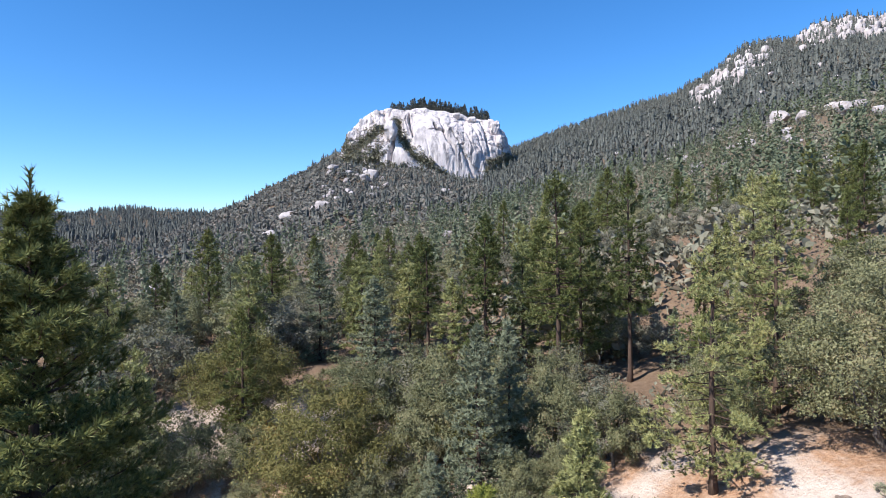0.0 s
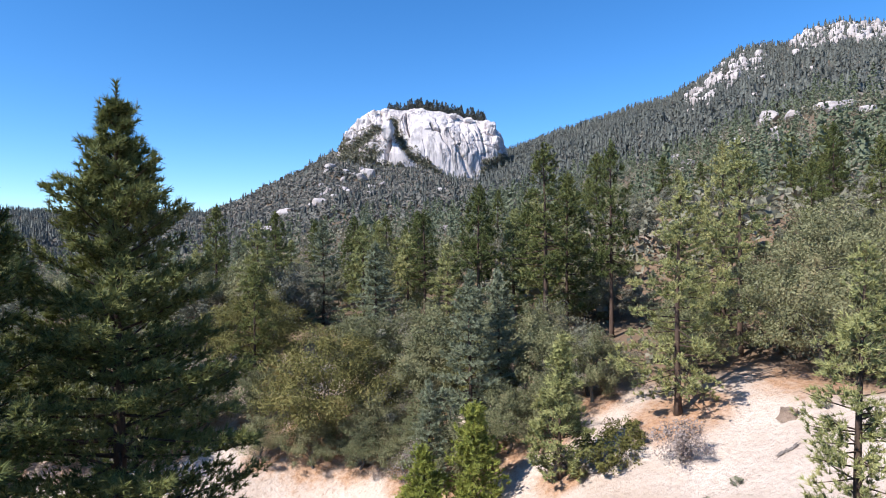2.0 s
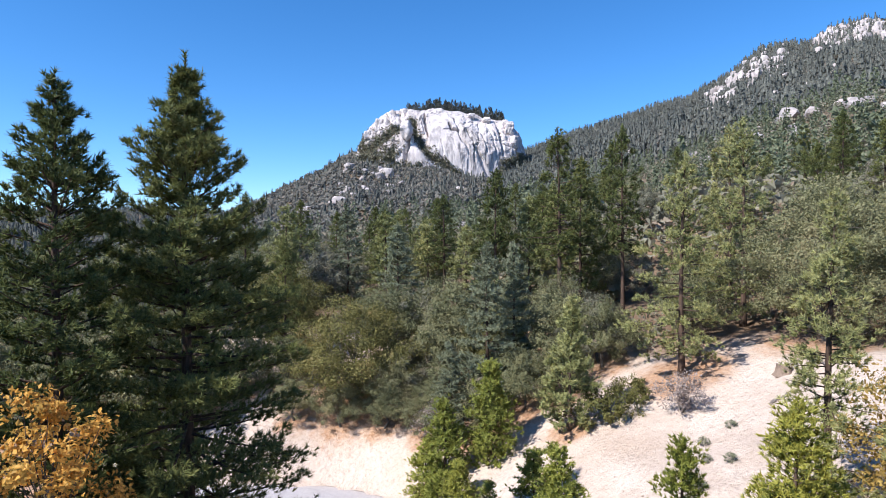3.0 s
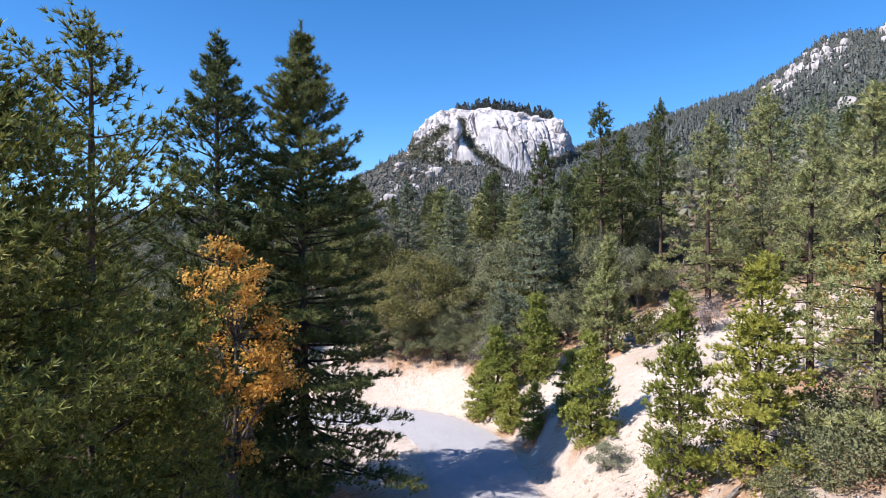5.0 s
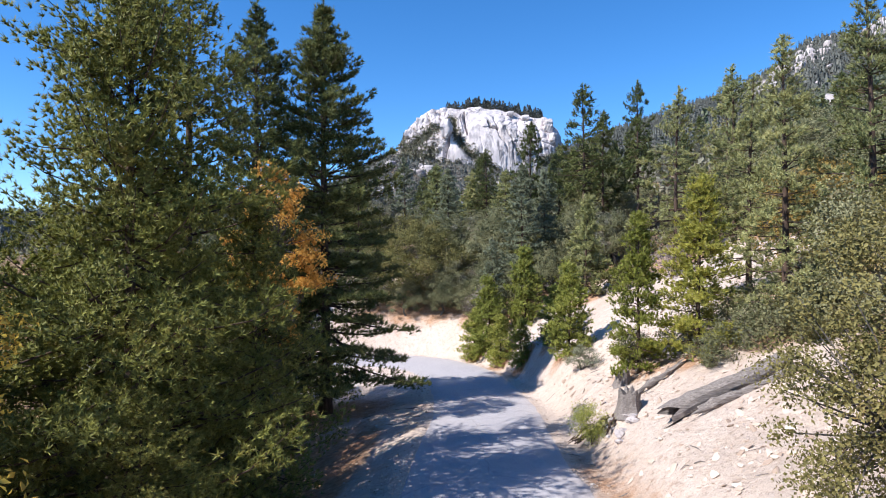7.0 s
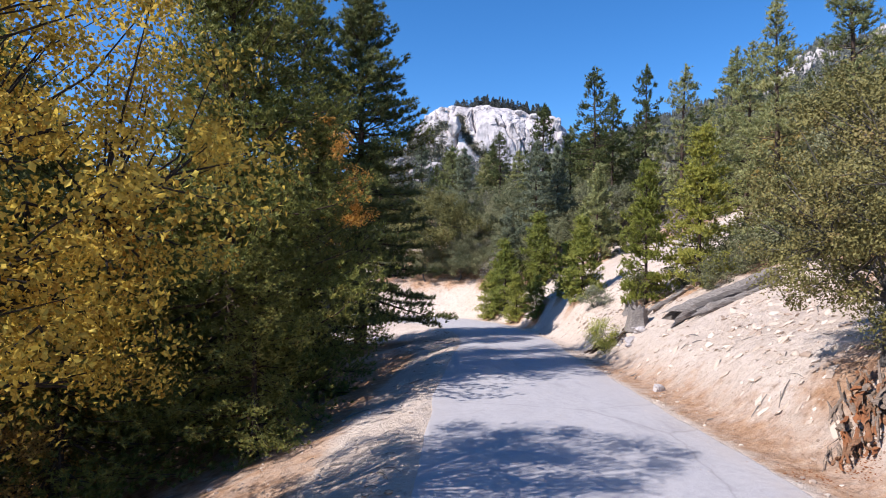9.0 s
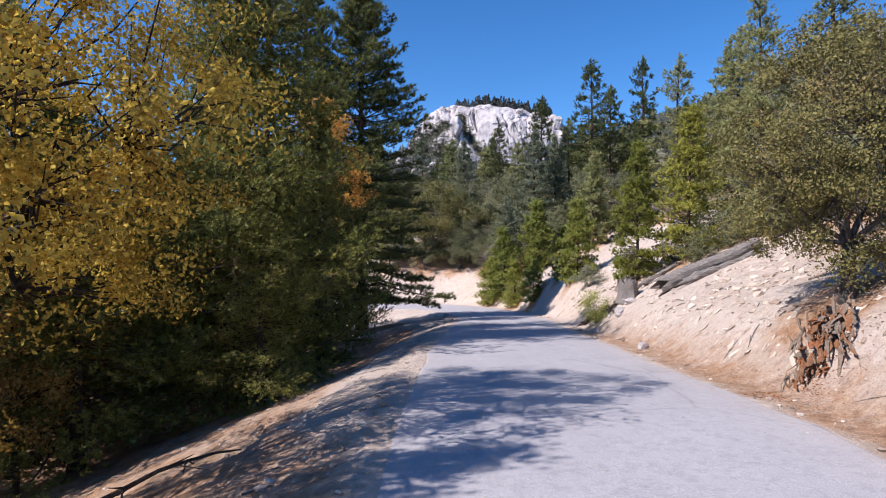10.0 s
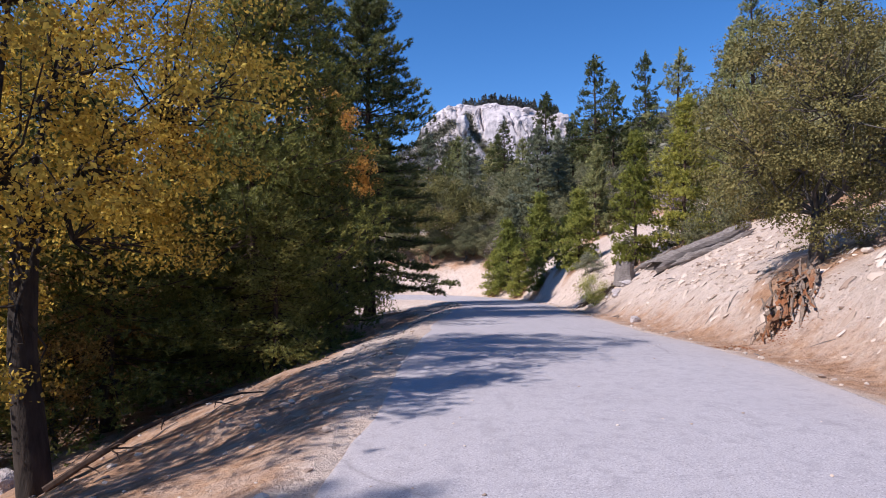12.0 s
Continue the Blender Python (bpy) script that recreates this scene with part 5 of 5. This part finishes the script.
def splinters(label, seed, top, foot):
    """A rotten stump broken open: jagged slabs of red wood and grey roots tumbling down the bank."""
    rs = np.random.RandomState(seed)
    top, foot = np.array(top, float), np.array(foot, float)
    root = tagged(new("rotten_stump"), label, "tree stump")
    root.location = tuple(foot)
    way = (foot - top)[:2]
    way = np.array([*(way / np.linalg.norm(way)), 0])
    off = np.array([-way[1], way[0], 0])
    span = np.linalg.norm((foot - top)[:2])

    def slab(f, lat, up, ln, w, thick, steep, mat, name="splinter"):
        a = top + (foot - top) * f + off * lat
        a[2] = land_at(a[0], a[1]) + up
        d = way * math.cos(steep) + off * rs.normal(0, 0.22) + np.array([0, 0, -math.sin(steep)])
        d /= np.linalg.norm(d)
        e = np.cross(d, [0, 0, 1.0]) + rs.normal(0, 0.35, 3)
        e /= np.linalg.norm(e)
        h = np.cross(d, e)
        g = Geo()
        V, m = [], 6
        bend = rs.normal(0, 0.05 * ln)
        for k in range(m):
            u = k / (m - 1)
            c = a - foot + d * ln * (u - 0.5) + h * bend * (u - 0.5) ** 2 * 4 + rs.normal(0, 0.01, 3)
            ww = w * (0.35 + 0.65 * math.sin(math.pi * (0.15 + 0.75 * u))) * rs.uniform(0.75, 1.2)
            tt = thick * rs.uniform(0.6, 1.2) * (1 - 0.6 * abs(2 * u - 1) ** 3)
            V += [c - e * ww, c + h * tt, c + e * ww * rs.uniform(0.8, 1.1), c - h * tt]
        for q in range(4):
            V[q] = V[q] - d * rs.uniform(0, 0.35) * ln * 0.4
            V[-1 - q] = V[-1 - q] + d * rs.uniform(0, 0.4) * ln * 0.4
        T = []
        for k in range(m - 1):
            for q in range(4):
                p, o = k * 4 + q, k * 4 + (q + 1) % 4
                T += [(p, o, o + 4), (p, o + 4, p + 4)]
        T += [(0, 2, 1), (0, 3, 2), (m * 4 - 4, m * 4 - 3, m * 4 - 2), (m * 4 - 4, m * 4 - 2, m * 4 - 1)]
        part(name, mesh_from(name, V, T, mat), root)

    for k, (f, lat, up, q) in enumerate(((0.05, 0.0, 0.05, 0.2), (0.34, 0.06, 0.0, 0.17), (0.62, 0.10, 0.0, 0.15), (0.3, 0.3, -0.05, 0.17), (0.55, -0.2, -0.04, 0.14))):       # lumps of the old root plate
        c = top + (foot - top) * f + off * lat
        c[2] = land_at(c[0], c[1]) + up
        verts, faces = boulder(960 + k, (q, q * 0.8, q * 1.05), 3, 16, 0.10)
        part("root_lump", mesh_from("root_lump", verts + c - foot, faces, DRY_WOOD), root, "crumbling brown lump of old root")
    for k in range(64):          # the red heart
        f = rs.uniform(-0.03, 0.97)
        slab(f, rs.normal(0.0, 0.13), rs.uniform(0.0, 0.42) * (1.1 - 0.5 * f), rs.uniform(0.2, 0.62), rs.uniform(0.015, 0.065), rs.uniform(0.01, 0.03), rs.uniform(-0.1, 0.9), ROTTEN if k % 5 else DRY_WOOD)
    for k in range(40):          # grey-brown shell and roots beside it
        f = rs.uniform(0.3, 1.05)
        slab(f, rs.uniform(0.08, 0.5), rs.uniform(-0.02, 0.26), rs.uniform(0.25, 0.7), rs.uniform(0.02, 0.06), rs.uniform(0.012, 0.03), rs.uniform(0.0, 0.8), DRY_WOOD if k % 3 else ROTTEN, "root")
    for k in range(14):
        slab(rs.uniform(0.1, 0.9), -rs.uniform(0.12, 0.45), rs.uniform(0.0, 0.1), rs.uniform(0.3, 0.7), rs.uniform(0.012, 0.03), 0.012, rs.uniform(0.1, 0.6), DRY_WOOD, "root")
    for k in range(16):          # crumbled heap at the foot
        slab(rs.uniform(0.85, 1.1), rs.normal(-0.05, 0.18), rs.uniform(0.0, 0.12), rs.uniform(0.1, 0.26), rs.uniform(0.02, 0.05), rs.uniform(0.012, 0.03), rs.uniform(-0.3, 0.6), ROTTEN)
    iv, it = icosa()
    m = 420
    c = foot[:2] + way[:2] * rs.normal(0.1, 0.35, (m, 1)) + off[:2] * rs.normal(0, 0.38, (m, 1))
    sz = rs.uniform(0.005, 0.018, m)
    v = iv[None] * np.array([1.8, 0.8, 0.5]) * sz[:, None, None]
    a = rs.uniform(0, 6.3, m)
    x = v[..., 0] * np.cos(a)[:, None] - v[..., 1] * np.sin(a)[:, None]
    y = v[..., 0] * np.sin(a)[:, None] + v[..., 1] * np.cos(a)[:, None]
    z = v[..., 2] + (land(c[:, 0], c[:, 1]) + 0.01)[:, None]
    v = np.stack([x + c[:, :1], y + c[:, 1:], z], -1).reshape(-1, 3) - foot
    chips = part("wood_chips", mesh_from("wood_chips", v, (it[None] + (np.arange(m) * len(iv))[:, None, None]).reshape(-1, 3), ROTTEN), root)
    tagged(chips, "crumbled red-brown wood chips", kind="stuff")
    return root


def bank_shards():
    """Flat broken stones lying on the cut bank."""
    rs = np.random.RandomState(19)
    iv, it = icosa()
    m = 5000
    s = rs.uniform(8, 34, m)
    o = halfwidth(s) + 0.9 + 5.8 * rs.beta(1.2, 1.6, m)
    cx = np.interp(s, ARC, LINE[:, 0]) + np.interp(s, ARC, TAN[:, 1]) * o
    cy = np.interp(s, ARC, LINE[:, 1]) - np.interp(s, ARC, TAN[:, 0]) * o
    ok = lattice(cx * 0.8, cy * 0.8, 71) + 0.5 * lattice(cx * 2.1, cy * 2.1, 72) > rs.uniform(-0.9, 0.7, m)
    cx, cy = cx[ok], cy[ok]
    m = len(cx)
    sz = 0.014 + 0.10 * rs.rand(m) ** 5
    v = iv[None] * (1 + rs.uniform(-0.4, 0.4, (m, len(iv), 1))) * np.array([1.35, 0.85, 0.42]) * sz[:, None, None]
    a, tilt = rs.uniform(0, 6.3, m)[:, None], rs.normal(0, 0.35, m)[:, None]
    z = v[..., 2] + v[..., 0] * np.sin(tilt)
    x = cx[:, None] + v[..., 0] * np.cos(a) - v[..., 1] * np.sin(a)
    y = cy[:, None] + v[..., 0] * np.sin(a) + v[..., 1] * np.cos(a)
    z = z + land(x.ravel(), y.ravel()).reshape(x.shape) + (sz * 0.12)[:, None]
    t = (it[None] + (np.arange(m) * len(iv))[:, None, None]).reshape(-1, 3)
    tagged(new("bank_shards", mesh_from("bank_shards", np.stack([x, y, z], -1).reshape(-1, 3), t, PEBBLE)), "flat pale granite shards lying on the eroded bank", "stones", kind="stuff")
    # rubble and roots under the shrub at the foot of the bank
    for k in range(16):
        x, y, q = rs.normal(8.9, 0.45), rs.normal(24.2, 0.7), rs.uniform(0.08, 0.22)
        rock("rubble_stone", "pale granite rubble at the foot of the bank", 820 + k, q, x, y, land_at(x, y) + q * 0.4, squash=(1.3, 0.9, 0.6), category="stone")
    for k in range(7):
        x, y = rs.normal(8.7, 0.3), rs.normal(24.9, 0.4)
        a, ln = rs.uniform(2.6, 4.2), rs.uniform(0.4, 0.9)
        z = land_at(x, y)
        log("dark bare root sticking out of the bank", 40 + k, (x, y, z + 0.15), (x + math.cos(a) * ln, y + math.sin(a) * ln, z + rs.uniform(-0.25, 0.1)), 0.045, 0.02, BARK, "root")


def stones():
    rs = np.random.RandomState(14)
    for k in range(24):
        s, off = rs.uniform(8, 30), rs.uniform(1.2, 5.5)
        cx, cy = np.interp(s, ARC, LINE[:, 0]), np.interp(s, ARC, LINE[:, 1])
        tx, ty = np.interp(s, ARC, TAN[:, 0]), np.interp(s, ARC, TAN[:, 1])
        o = float(halfwidth(s)) + off
        x, y = cx + ty * o, cy - tx * o
        sz = rs.uniform(0.05, 0.14)
        rock("stone", "pale angular granite stone on the bank", 300 + k, sz, x, y, land_at(x, y) + sz * 0.25, squash=(1.2, 0.9, 0.6), category="stone", mat=PEBBLE)
    rock("stone", "white granite stone at the foot of the bank", 399, 0.17, 7.1, 18.0, land_at(7.1, 18.0) + 0.08, squash=(1.1, 0.9, 0.8), category="stone")
    rock("boulder", "pale boulder among the trees below the road", 398, 0.3, -6.3, 12.2, land_at(-6.3, 12.2) + 0.1)
    iv, it = icosa()
    m = 2600
    s, o = rs.uniform(1, 40, m), rs.uniform(-1, 1, m)
    hw = halfwidth(s)
    side = rs.rand(m)
    off = np.where(side < 0.10, o * hw, np.where(side < 0.72, hw + abs(o) ** 1.3 * 7, -hw - abs(o) ** 1.5 * 5))
    x = np.interp(s, ARC, LINE[:, 0]) + np.interp(s, ARC, TAN[:, 1]) * off
    y = np.interp(s, ARC, LINE[:, 1]) - np.interp(s, ARC, TAN[:, 0]) * off
    z = np.where(side < 0.10, np.interp(s, RY, RZ) + 0.045 - 0.05 * (off / hw) ** 2, land(x, y))
    size = np.where(side < 0.10, rs.uniform(0.006, 0.014, m), 0.010 + 0.045 * rs.rand(m) ** 3)
    v = iv[None] * (1 + rs.uniform(-0.4, 0.4, (m, len(iv), 1))) * np.array([1.2, 1, 0.65]) * size[:, None, None] + np.stack([x, y, z + size * 0.3], 1)[:, None]
    t = (it[None] + (np.arange(m) * len(iv))[:, None, None]).reshape(-1, 3)
    tagged(new("gravel", mesh_from("gravel", v.reshape(-1, 3), t, PEBBLE)), "pale loose gravel and small stones along the road", "gravel", kind="stuff")
    g = Geo()
    for k in range(260):
        q = rs.uniform(1, 34)
        w = float(halfwidth(q)) + rs.uniform(0.05, 7) ** 1.0 if rs.rand() < 0.55 else -float(halfwidth(q)) - rs.uniform(0.3, 6)
        px = np.interp(q, ARC, LINE[:, 0]) + np.interp(q, ARC, TAN[:, 1]) * w
        py = np.interp(q, ARC, LINE[:, 1]) - np.interp(q, ARC, TAN[:, 0]) * w
        a, ln = rs.uniform(0, 6.3), rs.uniform(0.12, 0.6)
        e = (px + math.cos(a) * ln, py + math.sin(a) * ln)
        r = rs.uniform(0.005, 0.016)
        mid = ((px + e[0]) / 2 + rs.normal(0, 0.03), (py + e[1]) / 2 + rs.normal(0, 0.03))
        g.tube([(px, py, land_at(px, py) + r), (*mid, land_at(*mid) + r + 0.015), (*e, land_at(*e) + r)], [r, r, r * 0.5], 4, False)
    tagged(new("twigs", g.mesh("twigs", WOOD)), "grey fallen twigs scattered on the soil", "twigs", kind="stuff")


def fallen_branch():
    rs = np.random.RandomState(21)
    g = Geo()
    u = np.linspace(0, 1, 9)
    x, y = -4.3 + 2.3 * u, 9.4 + 1.8 * u
    z = np.array([land_at(a, b) for a, b in zip(x, y)]) + 0.05 + 0.28 * np.sin(u * 3.1)
    g.tube(np.stack([x, y, z], 1), np.linspace(0.05, 0.012, 9), 6)
    for k in range(14):
        i = rs.randint(1, 8)
        p = np.array([x[i], y[i], z[i]])
        d = np.array([rs.uniform(-0.2, 0.5), rs.uniform(-0.5, 0.3), rs.uniform(-0.25, 0.2)]) * rs.uniform(0.7, 1.6)
        e = p + d
        e[2] = max(e[2], land_at(e[0], e[1]) + 0.02)
        g.tube([p, (p + e) / 2 + rs.normal(0, 0.03, 3), e], [0.016, 0.011, 0.004], 4, False)
    tagged(new("fallen_branch", g.mesh("fallen_branch", BARK)), "dark bare fallen branch on the slope below the road", "branch")


dome()
near_trees()
undergrowth()
shrubs()
woodwork()
splinters("rotten red-brown stump broken open on the bank", 3, (7.65, 12.2, land_at(7.65, 12.2)), (6.55, 11.1, land_at(6.55, 11.1)))
bank_shards()
stones()
fallen_branch()
ground()
road_surface()
outcrops()
dome_growth()
mountain_woods()
